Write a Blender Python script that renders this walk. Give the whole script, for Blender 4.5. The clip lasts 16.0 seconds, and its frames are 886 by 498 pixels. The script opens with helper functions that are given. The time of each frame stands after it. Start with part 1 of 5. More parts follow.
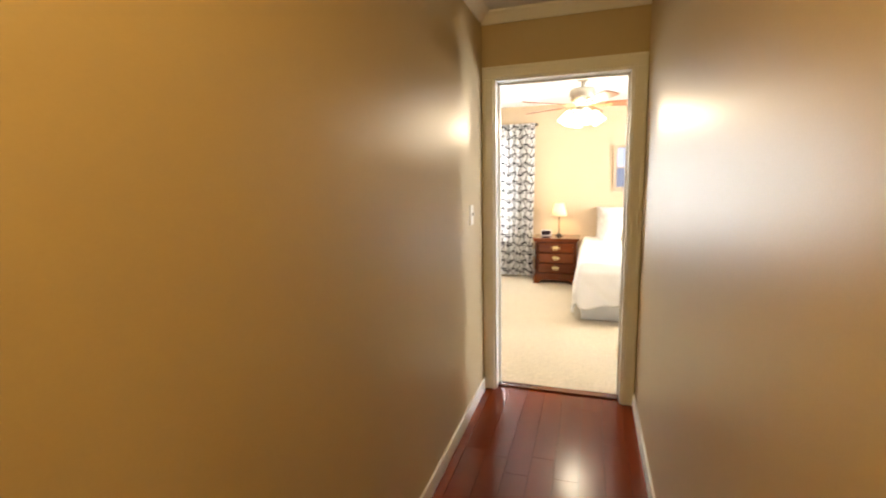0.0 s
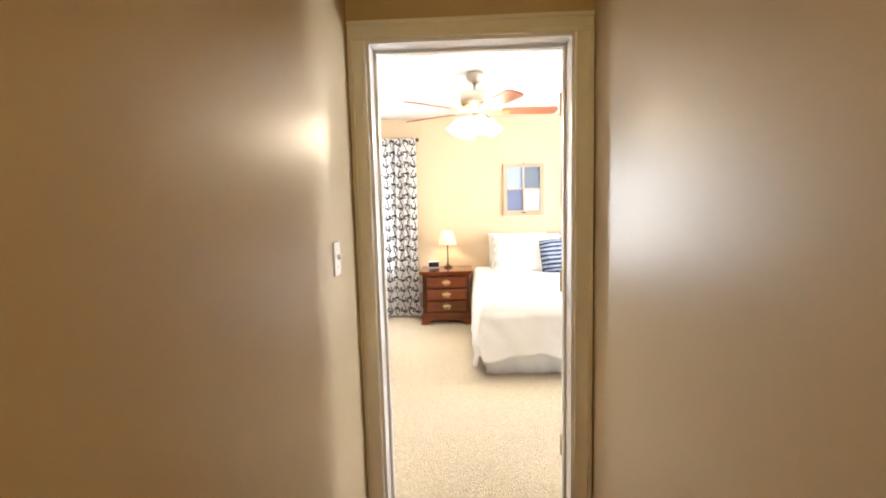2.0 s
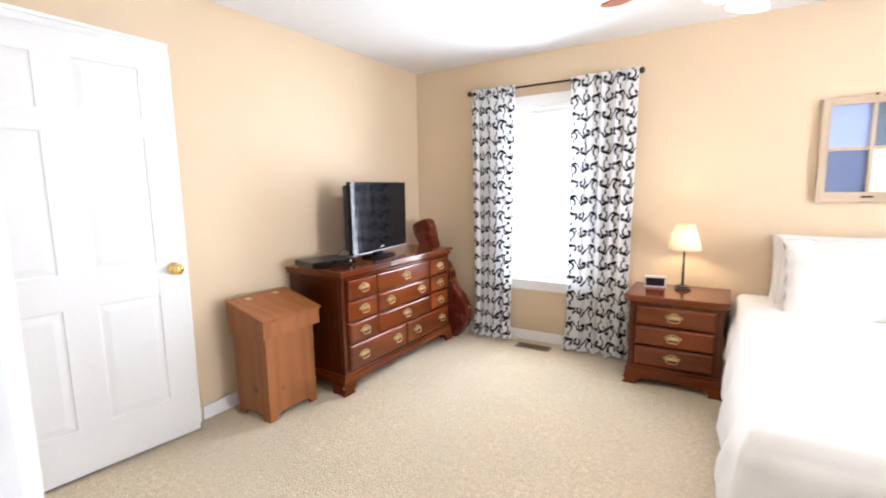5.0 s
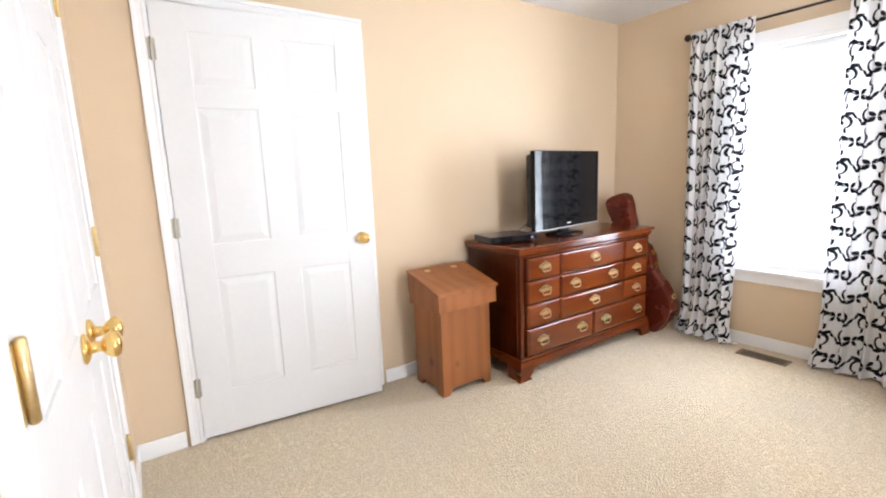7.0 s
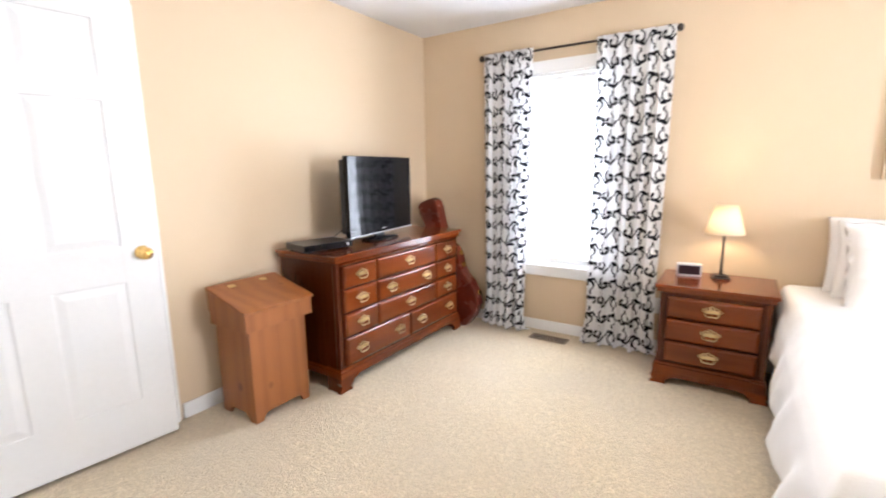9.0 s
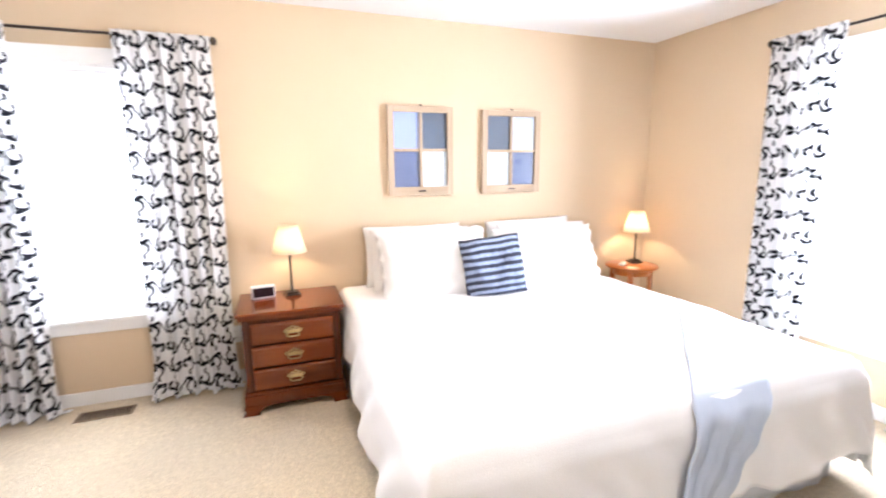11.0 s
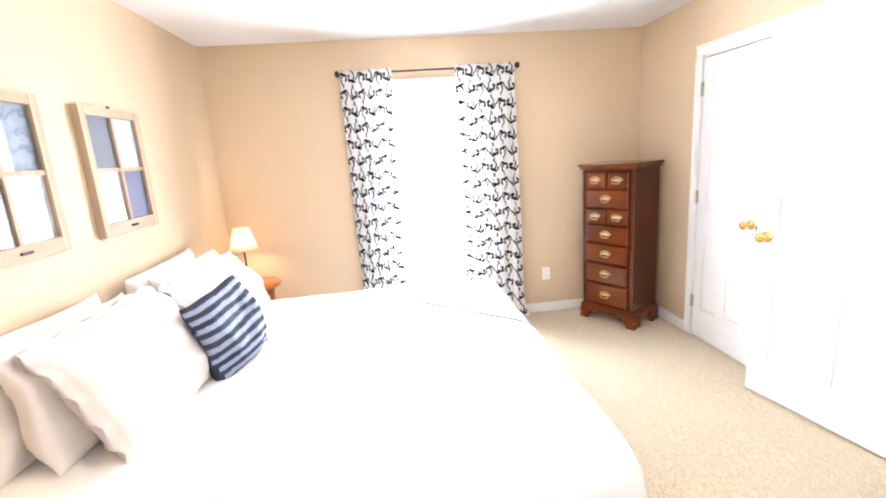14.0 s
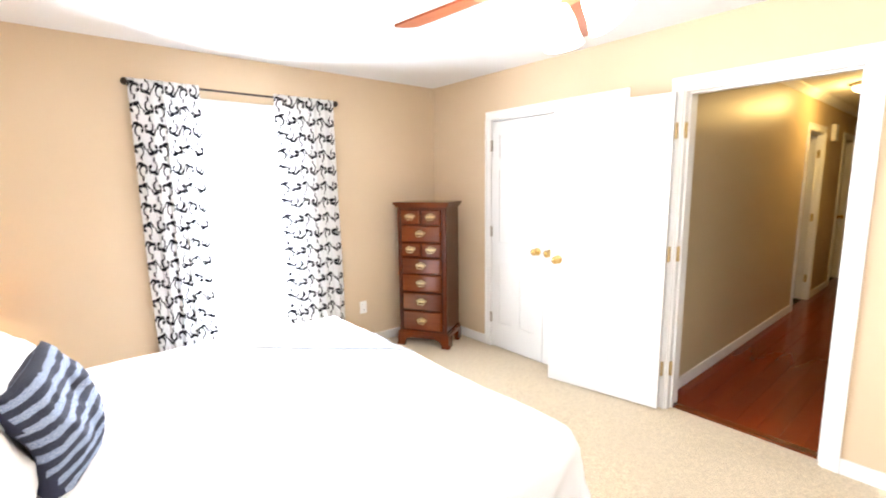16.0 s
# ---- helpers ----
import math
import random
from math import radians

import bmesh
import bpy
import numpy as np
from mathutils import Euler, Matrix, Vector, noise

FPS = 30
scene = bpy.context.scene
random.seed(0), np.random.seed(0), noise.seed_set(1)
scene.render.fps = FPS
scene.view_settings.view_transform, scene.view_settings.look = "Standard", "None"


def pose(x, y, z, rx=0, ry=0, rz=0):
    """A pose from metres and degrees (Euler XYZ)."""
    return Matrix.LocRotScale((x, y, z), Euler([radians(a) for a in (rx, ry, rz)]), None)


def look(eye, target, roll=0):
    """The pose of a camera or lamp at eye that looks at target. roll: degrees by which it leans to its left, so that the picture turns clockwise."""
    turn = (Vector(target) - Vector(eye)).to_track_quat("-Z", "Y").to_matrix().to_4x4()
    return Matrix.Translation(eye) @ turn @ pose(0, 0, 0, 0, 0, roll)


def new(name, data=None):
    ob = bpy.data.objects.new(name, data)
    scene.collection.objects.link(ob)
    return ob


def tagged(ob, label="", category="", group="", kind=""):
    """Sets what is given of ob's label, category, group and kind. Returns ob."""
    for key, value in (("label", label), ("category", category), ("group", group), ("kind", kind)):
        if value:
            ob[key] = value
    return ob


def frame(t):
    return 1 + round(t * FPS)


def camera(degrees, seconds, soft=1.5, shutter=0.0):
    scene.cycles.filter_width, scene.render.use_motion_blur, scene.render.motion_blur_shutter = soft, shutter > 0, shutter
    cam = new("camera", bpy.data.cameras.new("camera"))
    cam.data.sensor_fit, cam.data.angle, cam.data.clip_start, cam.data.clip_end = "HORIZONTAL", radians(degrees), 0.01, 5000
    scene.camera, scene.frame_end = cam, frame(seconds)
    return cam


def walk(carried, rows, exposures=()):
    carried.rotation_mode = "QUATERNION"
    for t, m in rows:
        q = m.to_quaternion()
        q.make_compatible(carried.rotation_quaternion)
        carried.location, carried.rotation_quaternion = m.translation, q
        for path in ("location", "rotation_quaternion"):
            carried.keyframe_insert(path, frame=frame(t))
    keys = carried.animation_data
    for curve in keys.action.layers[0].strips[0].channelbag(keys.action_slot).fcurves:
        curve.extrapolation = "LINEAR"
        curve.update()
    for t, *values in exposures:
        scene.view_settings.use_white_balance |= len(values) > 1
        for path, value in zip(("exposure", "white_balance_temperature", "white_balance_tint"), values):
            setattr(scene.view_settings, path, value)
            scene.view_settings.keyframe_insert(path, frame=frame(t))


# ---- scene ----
cam = camera(89.1, 16.0, soft=1.9, shutter=0.35)
PATH = [
    (0, (0.586, -3.053, 1.434), (-0.029, -1.174, 1.129), -1.3),
    (0.5, (0.469, -2.907, 1.425), (0.181, -0.948, 1.145), -0.9),
    (1, (0.415, -2.685, 1.412), (0.301, -0.706, 1.147), -1.2),
    (1.5, (0.385, -2.378, 1.416), (0.261, -0.395, 1.18), -2.7),
    (2, (0.353, -1.994, 1.405), (0.271, -0.006, 1.199), -1.6),
    (2.5, (0.372, -1.569, 1.4), (0.289, 0.418, 1.193), -0.3),
    (3, (0.415, -1.174, 1.42), (0.18, 0.799, 1.199), -0.2),
    (3.2, (0.417, -1.021, 1.422), (0.129, 0.945, 1.195), -0.1),
    (5.3, (0.383, -0.01, 1.318), (-0.783, 1.592, 1.04), -0.9),
    (5.5, (0.349, 0.028, 1.306), (-0.886, 1.574, 1.018), -0.8),
    (6, (0.288, 0.082, 1.305), (-1.113, 1.477, 1.002), -0.8),
    (6.5, (0.269, 0.116, 1.289), (-1.285, 1.334, 0.975), -1.4),
    (7, (0.248, 0.136, 1.27), (-1.387, 1.242, 0.946), -2.3),
    (7.5, (0.246, 0.154, 1.273), (-1.404, 1.233, 0.939), -2.1),
    (8, (0.268, 0.17, 1.288), (-1.29, 1.38, 0.953), -1.3),
    (8.2, (0.275, 0.182, 1.295), (-1.218, 1.468, 0.955), -1.3),
    (10.3, (0.178, 0.251, 1.36), (0.209, 2.223, 1.026), -0.2),
    (10.5, (0.179, 0.298, 1.387), (0.397, 2.257, 1.043), -0.4),
    (11, (0.143, 0.429, 1.417), (0.815, 2.279, 1.062), -0.6),
    (11.5, (0.017, 0.633, 1.444), (1.128, 2.252, 1.063), -0.7),
    (12, (-0.152, 0.929, 1.489), (1.338, 2.189, 1.052), -0.1),
    (12.5, (-0.343, 1.23, 1.483), (1.411, 2.082, 1.037), -0.4),
    (13, (-0.51, 1.55, 1.496), (1.394, 1.966, 1.048), -0.7),
    (13.5, (-0.59, 1.888, 1.504), (1.36, 1.993, 1.073), -2.6),
    (14, (-0.663, 2.193, 1.514), (1.283, 2.002, 1.094), -4.0),
    (14.5, (-0.653, 2.471, 1.504), (1.257, 2.017, 1.121), -5.4),
    (15, (-0.532, 2.724, 1.532), (1.289, 1.998, 1.136), -4.9),
    (15.5, (-0.433, 2.853, 1.527), (1.228, 1.804, 1.152), -2.1),
    (16, (-0.408, 2.923, 1.51), (1.11, 1.655, 1.217), -0.7),
]
walk(cam, [(t, look(eye, target, roll)) for t, eye, target, roll in PATH],
     [(0, 0.10, 7000, 11), (1.5, 0.10, 6750, 11), (3.0, 0.25, 6200, 14), (5.3, -0.26, 5900, 14), (8.2, -0.25, 6000, 14), (10.5, -0.09, 5950, 17), (13.0, 0.07, 6050, 17), (16.0, 0.04, 6250, 14)])

# ---- light ----
world = bpy.data.worlds.new("world")
scene.world = world
world.use_nodes = True
wn = world.node_tree
sky = wn.nodes.new("ShaderNodeTexSky")
sky.sky_type, sky.sun_disc = "NISHITA", False
sky.sun_elevation, sky.sun_rotation = radians(48), radians(200)
wn.nodes["Background"].inputs["Strength"].default_value = 0.12
wn.links.new(sky.outputs[0], wn.nodes["Background"].inputs["Color"])

# room sizes
WX, EX, NY, CZ = -2.17, 3.215, 3.60, 2.43      # bedroom west, east, north, ceiling
HW, HE, HY = -0.077, 0.884, -6.4                # hall west, east, end
SY = -0.165                                    # hall face of the south wall
DOOR = (-0.010, 0.815, 2.05)                      # doorway
CLE = (1.215, 2.41, 2.045)                      # east closet
CLW = (-1.60, -0.36, 2.045)                     # west closet
WDO = (0.272, 1.232, 2.075)                     # west door, along y
WA = (-1.24, -0.54, 0.53, 2.01)                # window on the north wall
WB = (1.46, 2.30, 0.42, 2.03)                  # window on the east wall


def area(name, m, sx, sy, watts, colour):
    d = bpy.data.lights.new(name, "AREA")
    d.shape, d.size, d.size_y, d.energy, d.color = "RECTANGLE", sx, sy, watts, colour
    o = new(name, d)
    o.matrix_world = m
    return o


def point(name, p, r, watts, colour):
    d = bpy.data.lights.new(name, "POINT")
    d.shadow_soft_size, d.energy, d.color = r, watts, colour
    o = new(name, d)
    o.location = p
    return o


DAY = (0.92, 0.965, 1.0)
area("window_light_a", look(((WA[0] + WA[1]) / 2, NY + 0.30, 1.27), ((WA[0] + WA[1]) / 2, 0, 1.27)), 1.3, 2.0, 205, DAY)
area("window_light_b", look((EX + 0.30, (WB[0] + WB[1]) / 2, 1.22), (0, (WB[0] + WB[1]) / 2, 1.22)), 1.5, 2.1, 515, DAY)
FAN = (0.49, 1.75)
WARM = (1.0, 0.76, 0.46)
point("fan_bulbs", (FAN[0], FAN[1], 1.97), 0.09, 33, (1.0, 0.87, 0.67))
point("lamp_bulb_a", (0.186, 3.40, 0.99), 0.025, 8.0, WARM)
point("lamp_bulb_b", (2.965, 3.41, 0.955), 0.025, 8.0, WARM)
point("hall_bulb", (0.41, -3.24, 2.31), 0.07, 30, (1.0, 0.66, 0.20))

# ---- materials ----


def graph(name):
    m = bpy.data.materials.new(name)
    m.use_nodes = True
    t = m.node_tree
    return m, t, t.nodes["Principled BSDF"]


def node(t, kind, **ins):
    n = t.nodes.new(kind)
    for k, v in ins.items():
        s = n.inputs[k.replace("_", " ")]
        if hasattr(v, "is_linked") or hasattr(v, "is_output"):
            t.links.new(v, s)
        else:
            s.default_value = v
    return n


def mth(t, op, a, b=0.0, c=None):
    n = t.nodes.new("ShaderNodeMath")
    n.operation = op
    for i, v in enumerate((a, b) if c is None else (a, b, c)):
        if isinstance(v, (int, float)):
            n.inputs[i].default_value = v
        else:
            t.links.new(v, n.inputs[i])
    return n.outputs[0]


def mixc(t, fac, a, b):
    n = t.nodes.new("ShaderNodeMix")
    n.data_type = "RGBA"
    for s, v in ((n.inputs["Factor"], fac), (n.inputs["A"], a), (n.inputs["B"], b)):
        if isinstance(v, (int, float)):
            s.default_value = v
        elif isinstance(v, tuple):
            s.default_value = (*v, 1)
        else:
            t.links.new(v, s)
    return n.outputs["Result"]


def coords(t, kind="Object", scale=(1, 1, 1)):
    c = t.nodes.new("ShaderNodeTexCoord")
    m = t.nodes.new("ShaderNodeMapping")
    m.inputs["Scale"].default_value = scale
    t.links.new(c.outputs[kind], m.inputs["Vector"])
    return m.outputs[0]


def noise_tex(t, vec, scale, detail=3.0, rough=0.55):
    n = t.nodes.new("ShaderNodeTexNoise")
    n.inputs["Scale"].default_value, n.inputs["Detail"].default_value, n.inputs["Roughness"].default_value = scale, detail, rough
    t.links.new(vec, n.inputs["Vector"])
    return n.outputs["Fac"]


def bump(t, p, h, strength, dist):
    b = t.nodes.new("ShaderNodeBump")
    b.inputs["Strength"].default_value, b.inputs["Distance"].default_value = strength, dist
    t.links.new(h, b.inputs["Height"])
    t.links.new(b.outputs[0], p.inputs["Normal"])


def ramp(t, fac, lo, hi):
    n = t.nodes.new("ShaderNodeMapRange")
    n.inputs["From Min"].default_value, n.inputs["From Max"].default_value = lo, hi
    t.links.new(fac, n.inputs["Value"])
    return n.outputs["Result"]


def plain(name, a, b, rough, big=3.0, fine=120.0, relief=0.0006, metal=0.0, spec=0.5, kind="Object", coat=0.0):
    """Paint, cloth, metal or plastic: two close colours at a large and a fine scale, with fine relief."""
    m, t, p = graph(name)
    v = coords(t, kind)
    n1, n2 = noise_tex(t, v, big), noise_tex(t, v, fine, 2.0)
    f = mth(t, "ADD", mth(t, "MULTIPLY", n1, 0.6), mth(t, "MULTIPLY", n2, 0.4))
    t.links.new(mixc(t, ramp(t, f, 0.3, 0.7), a, b), p.inputs["Base Color"])
    t.links.new(mth(t, "ADD", mth(t, "MULTIPLY", n1, 0.12), rough - 0.06), p.inputs["Roughness"])
    p.inputs["Metallic"].default_value, p.inputs["Specular IOR Level"].default_value = metal, spec
    p.inputs["Coat Weight"].default_value = coat
    if relief:
        bump(t, p, n2, 0.5, relief)
    return m


def wood(name, dark, mid, light, scale, rough=0.3, coat=0.3, knots=False, axis=2, spec=0.5, relief=0.12):
    """Stained wood with grain stretched along one local axis."""
    m, t, p = graph(name)
    st = [scale, scale, scale]
    st[axis] = scale * 0.09
    v = coords(t, "Object", tuple(st))
    info = t.nodes.new("ShaderNodeObjectInfo")
    off = t.nodes.new("ShaderNodeVectorMath")
    off.operation = "MULTIPLY_ADD"
    t.links.new(v, off.inputs[0])
    off.inputs[1].default_value = (1, 1, 1)
    t.links.new(mth(t, "MULTIPLY", info.outputs["Random"], 37.0), off.inputs[2])
    v = off.outputs[0]
    a, b = noise_tex(t, v, 1.0, 5.0, 0.6), noise_tex(t, v, 7.0, 3.0, 0.6)
    w = t.nodes.new("ShaderNodeTexWave")
    w.inputs["Scale"].default_value, w.inputs["Distortion"].default_value, w.inputs["Detail"].default_value = 0.55, 7.0, 3.0
    t.links.new(v, w.inputs["Vector"])
    f = mth(t, "ADD", mth(t, "MULTIPLY", a, 0.6), mth(t, "MULTIPLY", w.outputs["Fac"], 0.4))
    c = mixc(t, ramp(t, f, 0.2, 0.65), dark, mid)
    c = mixc(t, ramp(t, b, 0.45, 1.25), c, light)
    if knots:
        vo = t.nodes.new("ShaderNodeTexVoronoi")
        vo.inputs["Scale"].default_value = 6.0
        t.links.new(coords(t, "Object", (1, 1, 0.8)), vo.inputs["Vector"])
        c = mixc(t, ramp(t, vo.outputs["Distance"], 0.16, 0.07), c, (0.12, 0.032, 0.009))
    t.links.new(c, p.inputs["Base Color"])
    t.links.new(mth(t, "ADD", mth(t, "MULTIPLY", b, 0.15 if relief else 0.02), rough - (0.07 if relief else 0.01)), p.inputs["Roughness"])
    p.inputs["Coat Weight"].default_value, p.inputs["Coat Roughness"].default_value = coat, 0.07
    p.inputs["Specular IOR Level"].default_value = spec
    if relief:
        bump(t, p, b, relief, 0.0004)
    return m


M_WALL = plain("tan_wall_paint", (0.585, 0.458, 0.312), (0.615, 0.484, 0.332), 0.6, 1.3, 260, 0.0003, spec=0.3)
M_HALL = plain("beige_satin_paint", (0.485, 0.385, 0.235), (0.515, 0.41, 0.255), 0.40, 1.2, 200, 0.00015, spec=0.42)
M_CEIL = plain("white_ceiling_paint", (0.72, 0.72, 0.725), (0.77, 0.77, 0.775), 0.85, 2, 90, 0.003)
M_TRIM = plain("white_gloss_trim", (0.78, 0.78, 0.77), (0.82, 0.82, 0.81), 0.34, 2, 60, 0.0003)
M_DOOR = plain("white_door_paint", (0.68, 0.68, 0.675), (0.72, 0.72, 0.715), 0.42, 3, 40, 0.0005)
M_BRASS = plain("polished_brass", (0.78, 0.52, 0.17), (0.84, 0.60, 0.24), 0.2, 30, 300, 0, metal=1)
M_HINGE = plain("satin_nickel_hinge", (0.40, 0.38, 0.33), (0.50, 0.47, 0.41), 0.42, 60, 300, 0.0002, metal=1)
M_ABRASS = plain("aged_brass", (0.50, 0.37, 0.17), (0.68, 0.53, 0.28), 0.34, 60, 400, 0.0003, metal=1)
M_BRONZE = plain("dark_bronze", (0.035, 0.026, 0.022), (0.06, 0.045, 0.035), 0.4, 30, 200, 0.0003, metal=0.6)
M_NICKEL = plain("brushed_nickel", (0.50, 0.46, 0.39), (0.60, 0.55, 0.47), 0.36, 20, 300, 0.0002, metal=1)
M_BLACK = plain("black_plastic", (0.012, 0.012, 0.013), (0.02, 0.02, 0.021), 0.3, 10, 200, 0.0002)
M_SCREEN = plain("tv_glass", (0.004, 0.004, 0.005), (0.008, 0.008, 0.009), 0.08, 4, 20, 0, spec=0.22)
M_SILVER = plain("silver_plastic", (0.45, 0.45, 0.46), (0.5, 0.5, 0.5), 0.35, 10, 200, 0)
M_PLATE = plain("white_plastic", (0.80, 0.80, 0.78), (0.83, 0.83, 0.81), 0.3, 10, 100, 0)
M_DARK = plain("dark_void", (0.02, 0.018, 0.015), (0.03, 0.026, 0.02), 0.9)
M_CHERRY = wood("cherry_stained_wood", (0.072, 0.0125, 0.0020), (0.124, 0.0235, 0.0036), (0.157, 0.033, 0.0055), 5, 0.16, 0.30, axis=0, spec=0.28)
# the same cherry with upright grain, darkened to paint in the carcass shading
M_CHERRYSHADE = wood("cherry_shaded_side_wood", (0.045, 0.0080, 0.0016), (0.070, 0.0132, 0.0025), (0.092, 0.019, 0.0038), 6, 0.2, 0.2, axis=2, spec=0.28)
M_PINE = wood("honey_pine", (0.20, 0.062, 0.015), (0.256, 0.086, 0.021), (0.30, 0.110, 0.030), 6, 0.42, 0.12, knots=True)
M_TABLE = wood("orange_table_wood", (0.30, 0.075, 0.016), (0.45, 0.13, 0.028), (0.52, 0.18, 0.05), 10, 0.3, 0.3, axis=0)
M_BLADE = wood("fan_blade_wood", (0.22, 0.05, 0.018), (0.32, 0.082, 0.03), (0.38, 0.11, 0.043), 10, 0.35, 0.2, axis=0)
M_FLOOR = wood("cherry_plank", (0.13, 0.0170, 0.0036), (0.158, 0.0215, 0.0046), (0.162, 0.0225, 0.005), 3.2, 0.19, 0.0, axis=1, spec=0.22, relief=0.0)
M_SASH = wood("weathered_pale_wood", (0.38, 0.28, 0.185), (0.45, 0.345, 0.24), (0.51, 0.41, 0.30), 12, 0.7, 0.0)
M_SASHH = wood("weathered_pale_wood_rail", (0.38, 0.28, 0.185), (0.45, 0.345, 0.24), (0.51, 0.41, 0.30), 12, 0.7, 0.0, axis=0)
M_CASE = plain("oxblood_case_leather", (0.085, 0.012, 0.006), (0.12, 0.020, 0.009), 0.27, 6, 180, 0.0008)
M_SHEET = plain("white_bed_linen", (0.80, 0.785, 0.77), (0.85, 0.84, 0.83), 0.85, 4, 210, 0.0016, spec=0.2)
M_SKIRT = plain("pale_bed_skirt", (0.70, 0.71, 0.73), (0.76, 0.77, 0.79), 0.9, 5, 180, 0.001, spec=0.2)
M_THROW = plain("pale_blue_satin", (0.41, 0.465, 0.565), (0.50, 0.55, 0.64), 0.6, 5, 300, 0.0004)
M_FRINGE = plain("dark_fringe", (0.05, 0.055, 0.07), (0.09, 0.1, 0.12), 0.8)
M_FABL = plain("periwinkle_fabric", (0.27, 0.34, 0.58), (0.33, 0.40, 0.64), 0.5, 8, 300, 0.0004)
M_FABP = plain("pale_grey_blue_fabric", (0.46, 0.53, 0.64), (0.53, 0.60, 0.70), 0.5, 8, 300, 0.0004)
M_FABD = plain("slate_blue_fabric", (0.07, 0.10, 0.155), (0.105, 0.14, 0.20), 0.5, 8, 300, 0.0004)
M_FABB = plain("denim_blue_fabric", (0.075, 0.105, 0.22), (0.105, 0.14, 0.275), 0.5, 8, 300, 0.0004)
M_NAVY = plain("navy_knit", (0.018, 0.022, 0.05), (0.03, 0.036, 0.075), 0.8, 8, 220, 0.001)


def ticking():
    """White cotton ticking with fine grey upright stripes."""
    m, t, p = graph("striped_ticking")
    sep = t.nodes.new("ShaderNodeSeparateXYZ")
    t.links.new(coords(t), sep.inputs[0])
    w = mth(t, "SINE", mth(t, "MULTIPLY", sep.outputs["X"], 2 * math.pi / 0.0165))
    n = noise_tex(t, coords(t), 260, 2)
    white = mixc(t, n, (0.74, 0.77, 0.80), (0.82, 0.84, 0.86))
    t.links.new(mixc(t, ramp(t, w, 0.35, 0.75), white, (0.36, 0.42, 0.50)), p.inputs["Base Color"])
    p.inputs["Roughness"].default_value = 0.7
    return m


def carpet():
    m, t, p = graph("beige_carpet")
    v = coords(t)
    n1, n2 = noise_tex(t, v, 1.4, 3), noise_tex(t, v, 90, 4, 0.7)
    vo = t.nodes.new("ShaderNodeTexVoronoi")
    vo.inputs["Scale"].default_value = 130
    t.links.new(v, vo.inputs["Vector"])
    tuft = mth(t, "ADD", mth(t, "MULTIPLY", n2, 0.7), mth(t, "MULTIPLY", vo.outputs["Distance"], 0.5))
    c = mixc(t, ramp(t, tuft, 0.35, 0.75), (0.52, 0.42, 0.268), (0.83, 0.705, 0.50))
    c = mixc(t, ramp(t, noise_tex(t, v, 34, 3, 0.6), 0.62, 0.40), c, mixc(t, 0.22, c, (0.34, 0.26, 0.16)))
    c = mixc(t, ramp(t, n1, 0.35, 0.65), c, mixc(t, 0.5, c, (0.60, 0.51, 0.385)))
    t.links.new(c, p.inputs["Base Color"])
    p.inputs["Roughness"].default_value, p.inputs["Specular IOR Level"].default_value = 0.95, 0.1
    p.inputs["Sheen Weight"].default_value = 0.2
    bump(t, p, tuft, 1.0, 0.014)
    return m


def stripes():
    m, t, p = graph("navy_striped_knit")
    c = t.nodes.new("ShaderNodeTexCoord")
    sep = t.nodes.new("ShaderNodeSeparateXYZ")
    t.links.new(c.outputs["UV"], sep.inputs[0])
    n = noise_tex(t, coords(t, "UV"), 22, 3, 0.7)
    y = mth(t, "ADD", sep.outputs["Y"], mth(t, "MULTIPLY", mth(t, "SUBTRACT", n, 0.5), 0.035))
    w = mth(t, "SINE", mth(t, "MULTIPLY", y, 2 * math.pi * 8.5))
    f = ramp(t, mth(t, "ADD", w, mth(t, "MULTIPLY", n, 0.5)), 0.0, 0.45)
    fine = noise_tex(t, coords(t, "UV", (60, 18, 1)), 4, 3, 0.7)
    pale = mixc(t, ramp(t, fine, 0.35, 0.7), (0.11, 0.17, 0.33), (0.56, 0.64, 0.79))
    deep = mixc(t, ramp(t, fine, 0.35, 0.7), (0.012, 0.016, 0.035), (0.05, 0.06, 0.10))
    t.links.new(mixc(t, f, pale, deep), p.inputs["Base Color"])
    p.inputs["Roughness"].default_value = 0.9
    bump(t, p, fine, 0.8, 0.004)
    return m


